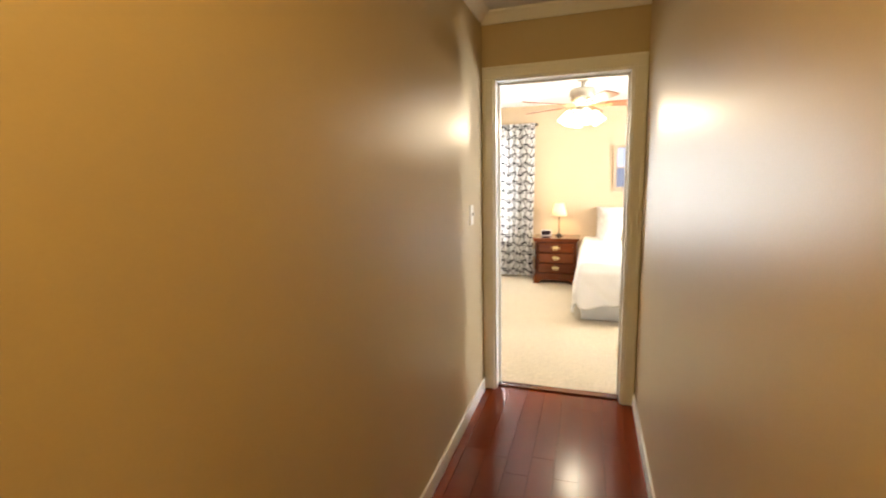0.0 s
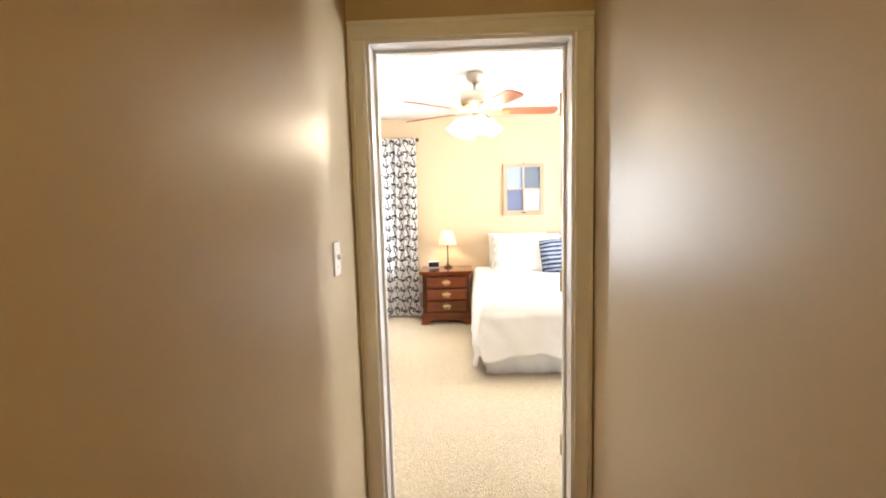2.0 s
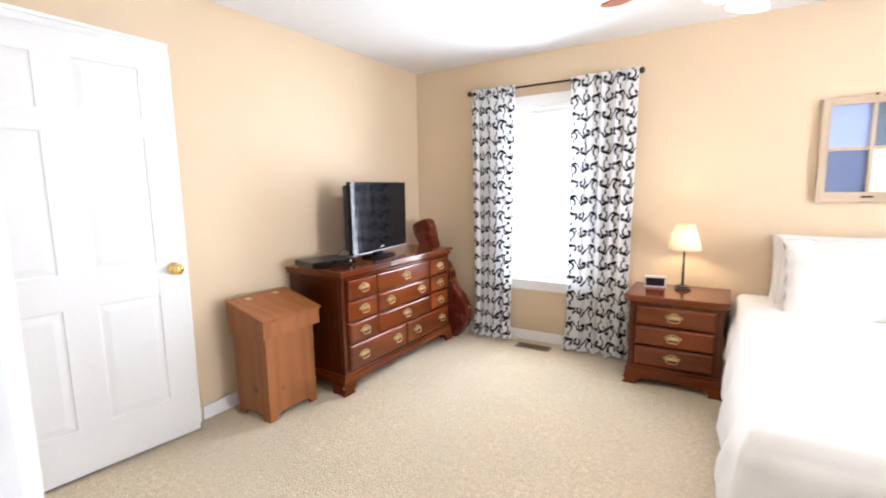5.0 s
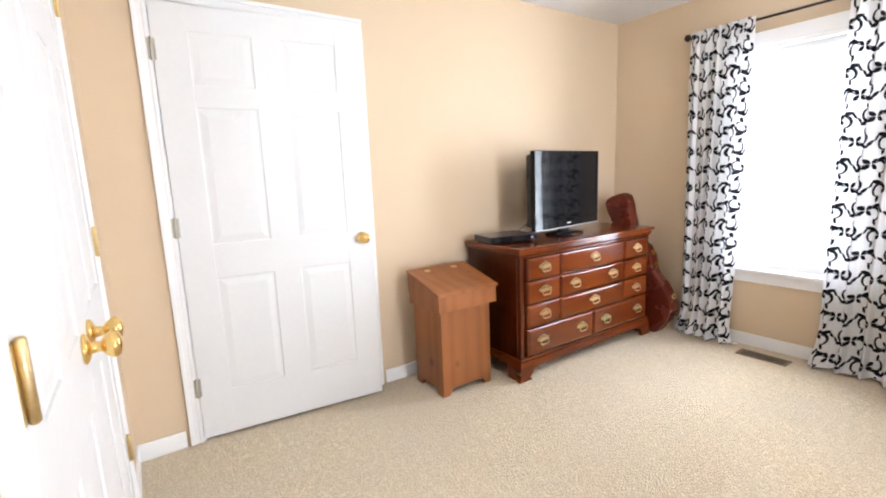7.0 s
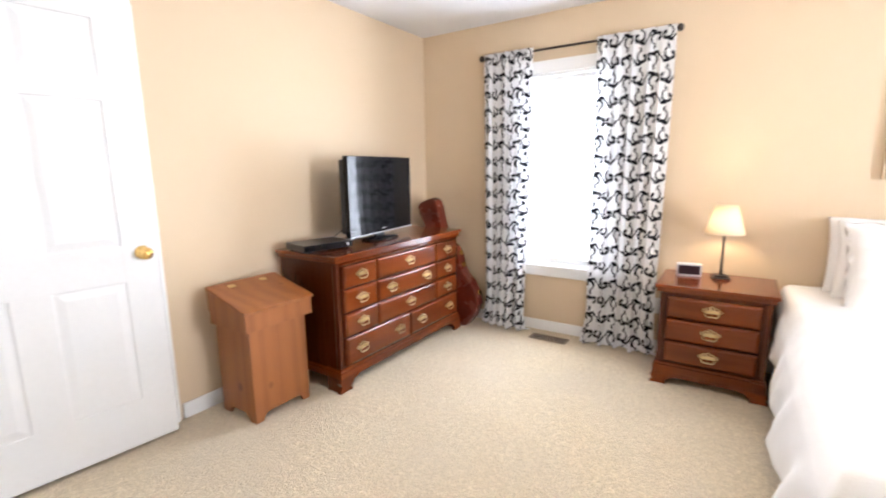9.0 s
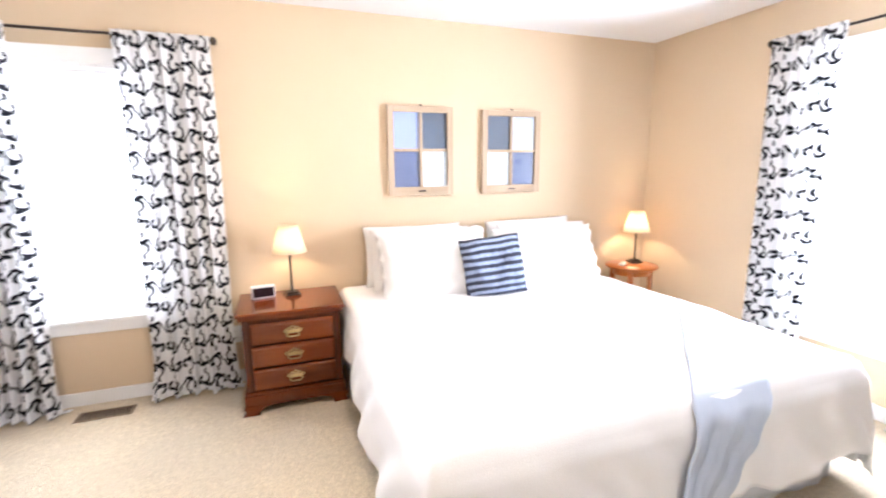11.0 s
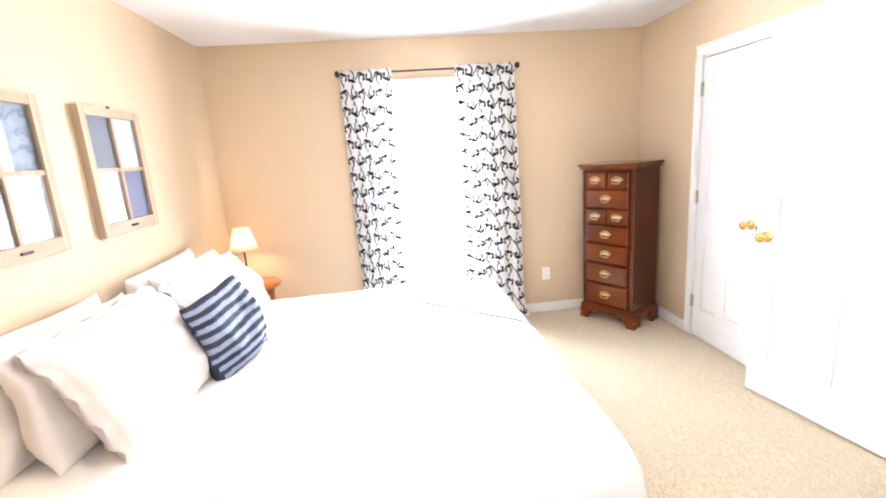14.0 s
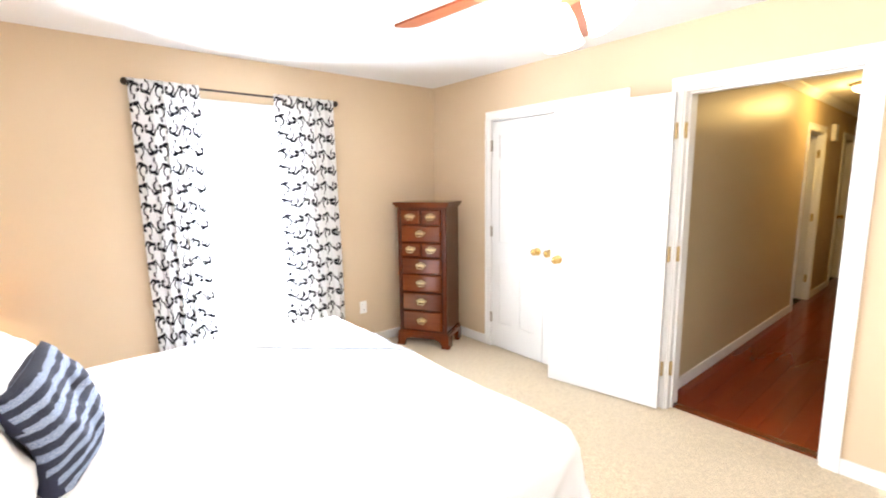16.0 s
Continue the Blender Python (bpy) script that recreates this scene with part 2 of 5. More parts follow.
def curtain_cloth():
    """White cotton printed with black scrolling vines, in metres of flat cloth."""
    m, t, p = graph("scroll_print_cotton")
    c = t.nodes.new("ShaderNodeTexCoord")
    wob = t.nodes.new("ShaderNodeTexNoise")
    wob.inputs["Scale"].default_value = 9
    t.links.new(c.outputs["UV"], wob.inputs["Vector"])
    sep, ws = t.nodes.new("ShaderNodeSeparateXYZ"), t.nodes.new("ShaderNodeSeparateXYZ")
    t.links.new(c.outputs["UV"], sep.inputs[0])
    t.links.new(wob.outputs["Color"], ws.inputs[0])
    UNIT = 0.128
    ux = mth(t, "ADD", sep.outputs["X"], mth(t, "MULTIPLY", ws.outputs["X"], 0.016))
    row = mth(t, "DIVIDE", mth(t, "ADD", sep.outputs["Y"], mth(t, "MULTIPLY", ws.outputs["Y"], 0.016)), UNIT)
    odd = mth(t, "MODULO", mth(t, "FLOOR", row), 2.0)
    col_ = mth(t, "ADD", mth(t, "DIVIDE", ux, 2 * UNIT), mth(t, "MULTIPLY", odd, 0.5))
    hand = mth(t, "SUBTRACT", mth(t, "MULTIPLY", odd, 2.0), 1.0)
    fx = mth(t, "MULTIPLY", mth(t, "MULTIPLY", mth(t, "SUBTRACT", mth(t, "FRACT", col_), 0.5), 2.0), hand)
    fy = mth(t, "SUBTRACT", mth(t, "FRACT", row), 0.5)

    def scroll(cx, cy, r, a0, width):
        dx, dy = mth(t, "SUBTRACT", fx, cx), mth(t, "SUBTRACT", fy, cy)
        d = mth(t, "SQRT", mth(t, "ADD", mth(t, "MULTIPLY", dx, dx), mth(t, "MULTIPLY", dy, dy)))
        ang = mth(t, "FRACT", mth(t, "ADD", mth(t, "DIVIDE", mth(t, "ARCTAN2", dy, dx), 2 * math.pi), a0))
        taper = mth(t, "MULTIPLY", mth(t, "SINE", mth(t, "MULTIPLY", mth(t, "MINIMUM", mth(t, "MULTIPLY", ang, 1.4), 1.0), math.pi)), width)
        rad = mth(t, "MULTIPLY", mth(t, "SUBTRACT", 1.12, mth(t, "MULTIPLY", ang, 0.42)), r)
        return mth(t, "SUBTRACT", taper, mth(t, "ABSOLUTE", mth(t, "SUBTRACT", d, rad)))

    def leaf(cx, cy, ca, sa, ln, wd):
        dx, dy = mth(t, "SUBTRACT", fx, cx), mth(t, "SUBTRACT", fy, cy)
        u = mth(t, "ADD", mth(t, "MULTIPLY", dx, ca / ln), mth(t, "MULTIPLY", dy, sa / ln))
        v = mth(t, "ADD", mth(t, "MULTIPLY", dx, -sa / wd), mth(t, "MULTIPLY", dy, ca / wd))
        return mth(t, "MULTIPLY", mth(t, "SUBTRACT", 1.0, mth(t, "ADD", mth(t, "MULTIPLY", u, u), mth(t, "ABSOLUTE", v))), wd)

    shapes = []
    for q in (1, -1):
        shapes += [leaf(0.17 * q, 0.11 * q, 0.84, 0.54, 0.17, 0.095), leaf(0.17 * q, -0.12 * q, 0.80, -0.60, 0.17, 0.095),
                   leaf(0.55 * q, -0.22 * q, 0.97, -0.24, 0.31, 0.10), leaf(0.86 * q, -0.12 * q, 0.62, 0.78, 0.21, 0.065),
                   leaf(0.50 * q, 0.47 * q, 0.35, 0.94, 0.17, 0.075), leaf(0.50 * q, -0.53 * q, -0.35, 0.94, 0.17, 0.075),
                   scroll(0.48 * q, 0.15 * q, 0.26, 0.42 if q > 0 else 0.92, 0.066)]
    f = shapes[0]
    for s in shapes[1:]:
        f = mth(t, "MAXIMUM", f, s)
    ink = ramp(t, f, -0.006, 0.006)
    weave = noise_tex(t, coords(t, "UV", (1, 1, 1)), 500, 2)
    white = mixc(t, weave, (0.90, 0.90, 0.91), (0.94, 0.94, 0.94))
    black = mixc(t, weave, (0.008, 0.009, 0.014), (0.025, 0.026, 0.034))
    col = mixc(t, ink, white, black)
    t.links.new(col, p.inputs["Base Color"])
    p.inputs["Roughness"].default_value = 0.85
    p.inputs["Specular IOR Level"].default_value = 0.2
    tr = t.nodes.new("ShaderNodeBsdfTranslucent")
    t.links.new(col, tr.inputs["Color"])
    mx = t.nodes.new("ShaderNodeMixShader")
    mx.inputs[0].default_value = 0.5
    t.links.new(p.outputs[0], mx.inputs[1])
    t.links.new(tr.outputs[0], mx.inputs[2])
    t.links.new(mx.outputs[0], t.nodes["Material Output"].inputs["Surface"])
    return m


def glow(name, colour, strength, base=(0.8, 0.8, 0.8)):
    m, t, p = graph(name)
    p.inputs["Base Color"].default_value, p.inputs["Emission Color"].default_value = (*base, 1), (*colour, 1)
    p.inputs["Emission Strength"].default_value, p.inputs["Roughness"].default_value = strength, 0.3
    return m


def shade_cloth():
    m, t, p = graph("cream_lampshade")
    v = coords(t)
    col = mixc(t, noise_tex(t, v, 220, 2), (0.80, 0.70, 0.55), (0.86, 0.78, 0.64))
    t.links.new(col, p.inputs["Base Color"])
    p.inputs["Roughness"].default_value = 0.9
    tr = t.nodes.new("ShaderNodeBsdfTranslucent")
    t.links.new(col, tr.inputs["Color"])
    mx = t.nodes.new("ShaderNodeMixShader")
    mx.inputs[0].default_value = 0.55
    t.links.new(p.outputs[0], mx.inputs[1])
    t.links.new(tr.outputs[0], mx.inputs[2])
    t.links.new(mx.outputs[0], t.nodes["Material Output"].inputs["Surface"])
    return m


def glass():
    m, t, p = graph("clear_glass")
    p.inputs["Transmission Weight"].default_value, p.inputs["Roughness"].default_value, p.inputs["IOR"].default_value = 1.0, 0.01, 1.45
    p.inputs["Base Color"].default_value = (0.97, 0.98, 0.98, 1)
    return m


M_TICK = ticking()
M_CARPET, M_STRIPE, M_CURT, M_SHADE, M_GLASS = carpet(), stripes(), curtain_cloth(), shade_cloth(), glass()
M_BULB = glow("frosted_lit_glass", (1.0, 0.84, 0.58), 8.0)
M_DOME = glow("lit_hall_dome", (1.0, 0.80, 0.48), 5.0)
M_VENT = plain("brown_register_metal", (0.17, 0.12, 0.08), (0.24, 0.17, 0.11), 0.5, 20, 200, 0.0003, metal=0.3)
M_DISPLAY = plain("dark_display", (0.012, 0.005, 0.008), (0.02, 0.009, 0.012), 0.3, 10, 100, 0, spec=0.2)

# ---- shaping helpers ----


def box(bm, x0, y0, z0, x1, y1, z1, bev=0.0, seg=2):
    vs = bmesh.ops.create_cube(bm, size=1.0)["verts"]
    for v in vs:
        v.co = ((x0 + x1) / 2 + v.co.x * (x1 - x0), (y0 + y1) / 2 + v.co.y * (y1 - y0), (z0 + z1) / 2 + v.co.z * (z1 - z0))
    if bev:
        es = {e for v in vs for e in v.link_edges}
        bmesh.ops.bevel(bm, geom=list(es), offset=bev, segments=seg, affect="EDGES", profile=0.6)
    return bm


def boxes(*rows, bev=0.0):
    bm = bmesh.new()
    for r in rows:
        box(bm, *r, bev=bev)
    return bm


def lathe(bm, prof, seg=24, cx=0.0, cy=0.0):
    """Turn (radius, z) pairs about the upright axis."""
    rings = []
    for r, z in prof:
        if r < 1e-5:
            rings.append([bm.verts.new((cx, cy, z))])
        else:
            rings.append([bm.verts.new((cx + r * math.cos(2 * math.pi * i / seg), cy + r * math.sin(2 * math.pi * i / seg), z)) for i in range(seg)])
    for a, b in zip(rings, rings[1:]):
        for i in range(seg):
            j = (i + 1) % seg
            f = [a[i % len(a)], a[j % len(a)], b[j % len(b)], b[i % len(b)]]
            f = list(dict.fromkeys(f))
            if len(f) > 2:
                bm.faces.new(f).smooth = True
    return bm


def tube(bm, pts, r, seg=8):
    pts = [Vector(p) for p in pts]
    rings = []
    for i, p in enumerate(pts):
        d = (pts[min(i + 1, len(pts) - 1)] - pts[max(i - 1, 0)]).normalized()
        a = d.orthogonal().normalized() if not rings else (rings[-1][1] - d * rings[-1][1].dot(d)).normalized()
        b = d.cross(a)
        rings.append(([bm.verts.new(p + r * (a * math.cos(2 * math.pi * k / seg) + b * math.sin(2 * math.pi * k / seg))) for k in range(seg)], a))
    for (u, _), (v, _) in zip(rings, rings[1:]):
        for k in range(seg):
            bm.faces.new((u[k], u[(k + 1) % seg], v[(k + 1) % seg], v[k])).smooth = True
    bm.faces.new(rings[0][0][::-1])
    bm.faces.new(rings[-1][0])
    return bm


def slab(bm, outline, y0, y1, bev=0.0):
    """A plate from an outline in x and z, between two depths."""
    front = bm.faces.new([bm.verts.new((x, y0, z)) for x, z in outline])
    out = bmesh.ops.extrude_face_region(bm, geom=[front])["geom"]
    vs = [g for g in out if isinstance(g, bmesh.types.BMVert)]
    for v in vs:
        v.co.y = y1
    if bev:
        top = [g for g in out if isinstance(g, bmesh.types.BMFace)]
        es = {e for f in top for e in f.edges} | set(front.edges)
        bmesh.ops.bevel(bm, geom=list(es), offset=bev, segments=2, affect="EDGES", profile=0.6)
    return bm


def mesh_of(name, bm, mat, smooth=False):
    bmesh.ops.recalc_face_normals(bm, faces=bm.faces)
    me = bpy.data.meshes.new(name)
    bm.to_mesh(me)
    bm.free()
    me.materials.append(mat)
    if smooth:
        me.shade_smooth()
    return me


def part(name, bm, mat, parent, label="", smooth=False, at=None):
    me = bm if isinstance(bm, bpy.types.Mesh) else mesh_of(name, bm, mat, smooth)
    o = new(name, me)
    if parent is not None:
        o.parent = parent
    if at is not None:
        o.matrix_local = at
    return tagged(o, label)


def thing(name, m, label, category, group="", kind=""):
    o = new(name)
    o.empty_display_size = 0.1
    o.matrix_world = m
    return tagged(o, label, category, group, kind)


def setting(name, bm, mat, label, category, smooth=False):
    return tagged(part(name, bm, mat, None, smooth=smooth), label, category, kind="structure")


# ---- structure ----
T = 0.14
setting("floor_bedroom", boxes((WX - T, -0.08, -0.10, EX + T, NY + T, 0.0)), M_CARPET, "beige textured cut-pile bedroom carpet", "floor")
floor_hall = setting("floor_hall", boxes((HW - T, HY - T, -0.10, HE + 1.4, -0.082, -0.012)), M_DARK, "glossy red cherry plank hallway floor", "floor")
setting("threshold", boxes((DOOR[0] + 0.018, -0.125, -0.008, DOOR[1] - 0.018, -0.06, 0.012), bev=0.006), M_CHERRY, "cherry wood reducer strip in the doorway", "threshold")
setting("floor_closets", boxes((WX - T, -0.75, -0.10, HW - T, -0.082, -0.002), (HE + 0.125, -0.75, -0.10, EX + T, -0.082, -0.002)), M_CARPET, "beige closet carpet behind doors", "floor")
setting("ceiling_bedroom", boxes((WX - T, -0.80, CZ, EX + T, NY + T, CZ + 0.1)), M_CEIL, "white painted bedroom ceiling", "ceiling")
setting("ceiling_hall", boxes((HW - T, HY - T, CZ, HE + 1.4, -0.802, CZ + 0.1)), M_CEIL, "white painted hallway ceiling", "ceiling")

zt = CZ
setting("wall_north", boxes((WX - T, NY, 0, WA[0], NY + T, zt), (WA[1], NY, 0, EX + T, NY + T, zt),
        (WA[0], NY, 0, WA[1], NY + T, WA[2]), (WA[0], NY, WA[3], WA[1], NY + T, zt)), M_WALL, "tan painted bedroom wall with a window", "wall")
setting("wall_east", boxes((EX, -0.75, 0, EX + T, WB[0], zt), (EX, WB[1], 0, EX + T, NY, zt),
        (EX, WB[0], 0, EX + T, WB[1], WB[2]), (EX, WB[0], WB[3], EX + T, WB[1], zt)), M_WALL, "tan painted bedroom wall with a window", "wall")
setting("wall_west", boxes((WX - T, -0.75, 0, WX, WDO[0], zt), (WX - T, WDO[1], 0, WX, NY, zt),
        (WX - T, WDO[0], WDO[2], WX, WDO[1], zt), (WX - T - 0.12, 0.1, 0, WX - T - 0.02, 1.4, zt)), M_WALL, "tan painted bedroom wall with a door", "wall")
S0, S1 = -0.08, 0.0
rows_s = [(WX, CLW[0]), (CLW[1], DOOR[0]), (DOOR[1], CLE[0]), (CLE[1], EX)]
setting("wall_south", boxes(*[(a, S0, 0, b, S1, zt) for a, b in rows_s],
        *[(o[0], S0, o[2], o[1], S1, zt) for o in (CLW, DOOR, CLE)]), M_WALL, "tan painted bedroom wall with doorway and closets", "wall")
setting("wall_hall_end_north", boxes((HW, SY, 0, DOOR[0], S0, zt), (DOOR[1], SY, 0, HE, S0, zt), (DOOR[0], SY, DOOR[2], DOOR[1], S0, zt)), M_HALL, "beige satin wall around the bedroom doorway", "wall")
HD1, HD2 = (-4.08, -3.36), (-6.0, -5.25)
setting("wall_hall_west", boxes((HW - T, HY, 0, HW, S0, zt)), M_HALL, "beige satin painted hallway wall", "wall")
setting("wall_hall_east", boxes((HE, HD1[1], 0, HE + 0.125, S0, zt), (HE, HD2[1], 0, HE + 0.125, HD1[0], zt), (HE, HY, 0, HE + 0.125, HD2[0], zt),
        (HE, HD1[0], 2.04, HE + 0.125, HD1[1], zt), (HE, HD2[0], 2.04, HE + 0.125, HD2[1], zt)), M_HALL, "beige satin painted hallway wall with doorways", "wall")
setting("wall_hall_end_south", boxes((HW - T, HY - T, 0, HE + 1.4, HY, zt)), M_HALL, "beige satin wall ending the hallway", "wall")
setting("wall_side_room", boxes((HE + 1.3, HY, 0, HE + 1.4, -3.0, zt), (HE + 0.125, -3.1, 0, HE + 1.3, -3.0, zt)), M_HALL, "plain walls of the unlit side room", "wall")
setting("wall_closet_back", boxes((WX, -0.80, 0, HW - T, -0.75, zt), (HE + 0.125, -0.80, 0, EX + T, -0.75, zt)), M_CEIL, "plain white back walls of the closets", "wall")

BH = 0.085


def base_run(name, x0, y0, x1, y1):
    """A skirting board with a rounded top edge against a wall, proud of it to the room side."""
    bm = box(bmesh.new(), x0, y0, 0.0, x1, y1, BH, bev=0.004)
    setting(name, bm, M_TRIM, "white painted baseboard along the wall", "baseboard")


B = 0.013
base_run("baseboard_north", WX + B, NY - B, EX, NY - 0.0005)
base_run("baseboard_east", EX - B, B, EX - 0.0005, NY - B)
base_run("baseboard_west_1", WX + 0.0005, 0.0, WX + B, WDO[0] - 0.066)
base_run("baseboard_west_2", WX + 0.0005, WDO[1] + 0.066, WX + B, NY)
base_run("baseboard_south_1", WX + B, 0.0005, CLW[0] - 0.066, B)
base_run("baseboard_south_2", CLW[1] + 0.066, 0.0005, DOOR[0] - 0.066, B)
base_run("baseboard_south_3", DOOR[1] + 0.066, 0.0005, CLE[0] - 0.066, B)
base_run("baseboard_south_4", CLE[1] + 0.066, 0.0005, EX - B, B)
base_run("baseboard_hall_west", HW + 0.0005, HY, HW + B, SY - 0.016)
base_run("baseboard_hall_east_1", HE - B, HD1[1] + 0.066, HE - 0.0005, SY - 0.016)
base_run("baseboard_hall_east_2", HE - B, HD2[1] + 0.066, HE - 0.0005, HD1[0] - 0.066)


def crown(name, pts):
    """Cornice with a sloped face along a straight run: a to b, with the wall on the side of n."""
    (ax, ay), (bx, by), (nx, ny) = pts
    prof = [(0.001, -0.001), (0.062, -0.001), (0.060, -0.012), (0.040, -0.026), (0.022, -0.046), (0.010, -0.064), (0.001, -0.066)]
    bm = bmesh.new()
    ra, rb = ([bm.verts.new((px - nx * d, py - ny * d, CZ + h)) for d, h in prof] for px, py in ((ax, ay), (bx, by)))
    n = len(prof)
    for i in range(n):
        bm.faces.new((ra[i], ra[(i + 1) % n], rb[(i + 1) % n], rb[i]))
    bm.faces.new(ra), bm.faces.new(rb[::-1])
    setting(name, bm, M_TRIM, "white crown moulding under the hallway ceiling", "trim")


crown("trim_crown_west", ((HW, HY), (HW, SY - 0.067), (-1, 0)))
crown("trim_crown_east", ((HE, HY), (HE, SY - 0.067), (1, 0)))
crown("trim_crown_end", ((HW, SY), (HE, SY), (0, 1)))


def lining(name, m, w, h, depth, label, two=True, cw=0.065):
    """Jamb lining and casing of an opening: local x along the wall, y through it from the room face at 0 to depth."""
    ob = tagged(thing(name, m, label, "door frame"), kind="structure")
    bm = boxes((0.0005, 0.0, 0, 0.018, depth, h - 0.018), (w - 0.018, 0.0, 0, w - 0.0005, depth, h - 0.018), (0.0005, 0.0, h - 0.018, w - 0.0005, depth, h - 0.0005))
    part("jamb", bm, M_TRIM, ob)
    sm = boxes((0.018, 0.045, 0, 0.030, 0.075, h - 0.03), (w - 0.030, 0.045, 0, w - 0.018, 0.075, h - 0.03), (0.018, 0.045, h - 0.030, w - 0.018, 0.075, h - 0.018), bev=0.002)
    part("stop", sm, M_TRIM, ob, "thin door stop")
    for side, y in ((-1, -0.0005), (1, depth + 0.0005))[: 2 if two else 1]:
        ya, yb, yc = sorted((y, y + side * 0.010)), sorted((y, y + side * 0.0165)), sorted((y, y + side * 0.013))
        for flip in (0, 1):
            bm = bmesh.new()
            for a, b, (y0, y1), top in ((-cw + 0.004, 0.006, ya, h - 0.006), (-cw, -cw + 0.018, yb, h - 0.006), (-0.010, 0.0055, yc, h - 0.006)):
                box(bm, *((w - b, y0, 0, w - a, y1, top) if flip else (a, y0, 0, b, y1, top)), bev=0.003)
            part("casing", bm, M_TRIM, ob)
        bm = bmesh.new()
        box(bm, -cw + 0.0005, *ya[:1], h - 0.0055, w + cw - 0.0005, ya[1], h + cw - 0.004, bev=0.003)
        box(bm, -cw, yb[0], h + cw - 0.018, w + cw, yb[1], h + cw, bev=0.003)
        box(bm, -0.010, yc[0], h - 0.0058, w + 0.010, yc[1], h + 0.010, bev=0.003)
        part("casing", bm, M_TRIM, ob)
    return ob


SOUTH = lambda x: pose(x, 0, 0, 0, 0, 180)  # noqa: E731
lining("door_frame_1", SOUTH(DOOR[1]), DOOR[1] - DOOR[0], DOOR[2], -SY, "white painted casing of the bedroom doorway")
lining("door_frame_2", SOUTH(CLE[1]), CLE[1] - CLE[0], CLE[2], 0.08, "white painted casing of the double closet", False)
lining("door_frame_3", SOUTH(CLW[1]), CLW[1] - CLW[0], CLW[2], 0.08, "white painted casing of the double closet", False)
lining("door_frame_4", pose(WX, WDO[0], 0, 0, 0, 90), WDO[1] - WDO[0], WDO[2], T, "white painted casing of the side door", False, 0.05)
HF = lining("door_frame_5", pose(HE, HD1[1], 0, 0, 0, -90), HD1[1] - HD1[0], 2.04, 0.125, "white painted casing of a dark hallway doorway", False)
lining("door_frame_6", pose(HE, HD2[1], 0, 0, 0, -90), HD2[1] - HD2[0], 2.04, 0.125, "white painted casing of a hallway door", False)

# knob and hinge meshes shared by all doors
KNOB = lathe(bmesh.new(), [(0.0, 0.0), (0.031, 0.0), (0.033, 0.004), (0.026, 0.010), (0.013, 0.014), (0.011, 0.030), (0.020, 0.036), (0.028, 0.046), (0.029, 0.054), (0.024, 0.063), (0.012, 0.068), (0.0, 0.069)], 20)
KNOB = mesh_of("knob", KNOB, M_BRASS)
HINGE = boxes((-0.016, -0.0015, -0.045, 0.016, 0.0015, 0.045), bev=0.0006)
lathe(HINGE, [(0.0, -0.050), (0.004, -0.049), (0.0065, -0.046), (0.0065, 0.046), (0.004, 0.049), (0.0, 0.050)], 10, 0, -0.006)
HINGE = mesh_of("hinge", HINGE, M_ABRASS)
HINGE_N = HINGE.copy()
HINGE_N.materials[0] = M_HINGE


def panel_door(name, m, w, h, label, knobs=(), hinges=0, group="", hinge=None):
    """Six-panel moulded door: local x from the hinge edge, y through its thickness, front at y = 0."""
    ob = thing(name, m, label, "door", group)
    d, st, mid = 0.035, 0.15 * w, 0.145 * w
    rails = [(0.0, 0.23), (0.80, 0.97), (1.60, 1.70), (h - 0.115, h)]
    bm = boxes((0.001, 0.0052, 0, w - 0.001, d - 0.0052, h))
    for x0, x1 in ((0, st), (w - st, w)):
        box(bm, x0, 0, 0, x1, d, h, bev=0.0025)
    for z0, z1 in rails:
        box(bm, st - 0.003, 0.0003, z0, w - st + 0.003, d - 0.0003, z1, bev=0.0035)
    box(bm, (w - mid) / 2, 0.0004, 0.2, (w + mid) / 2, d - 0.0004, h - 0.1, bev=0.0035)
    leaf = part("leaf", bm, M_DOOR, ob)
    for (_, z0), (z1, _) in zip(rails, rails[1:]):
        for x0, x1 in ((st, (w - mid) / 2), ((w + mid) / 2, w - st)):
            bm = bmesh.new()
            rings = [[bm.verts.new(p) for p in ((x0 + g, y, z0 + g), (x1 - g, y, z0 + g), (x1 - g, y, z1 - g), (x0 + g, y, z1 - g))]
                     for g, y in ((0.038, 0.0014), (0.009, 0.0050), (0.009, d - 0.0050), (0.038, d - 0.0014))]
            for ra, rb in zip(rings, rings[1:]):
                for k in range(4):
                    bm.faces.new((ra[k], ra[(k + 1) % 4], rb[(k + 1) % 4], rb[k]))
            bm.faces.new(rings[0]), bm.faces.new(rings[3])
            part("panel", bm, M_DOOR, ob)
    for side in knobs:
        part("knob", KNOB, None, ob, "polished brass knob", at=pose(w - 0.062, 0.0 if side == "front" else d, 0.93, 90 if side == "front" else -90))
    for k in range(hinges):
        part("hinge", hinge or HINGE_N, None, ob, "metal hinge", at=pose(-0.004, -0.002, (0.27, 1.06, h - 0.2)[k]))
    return ob


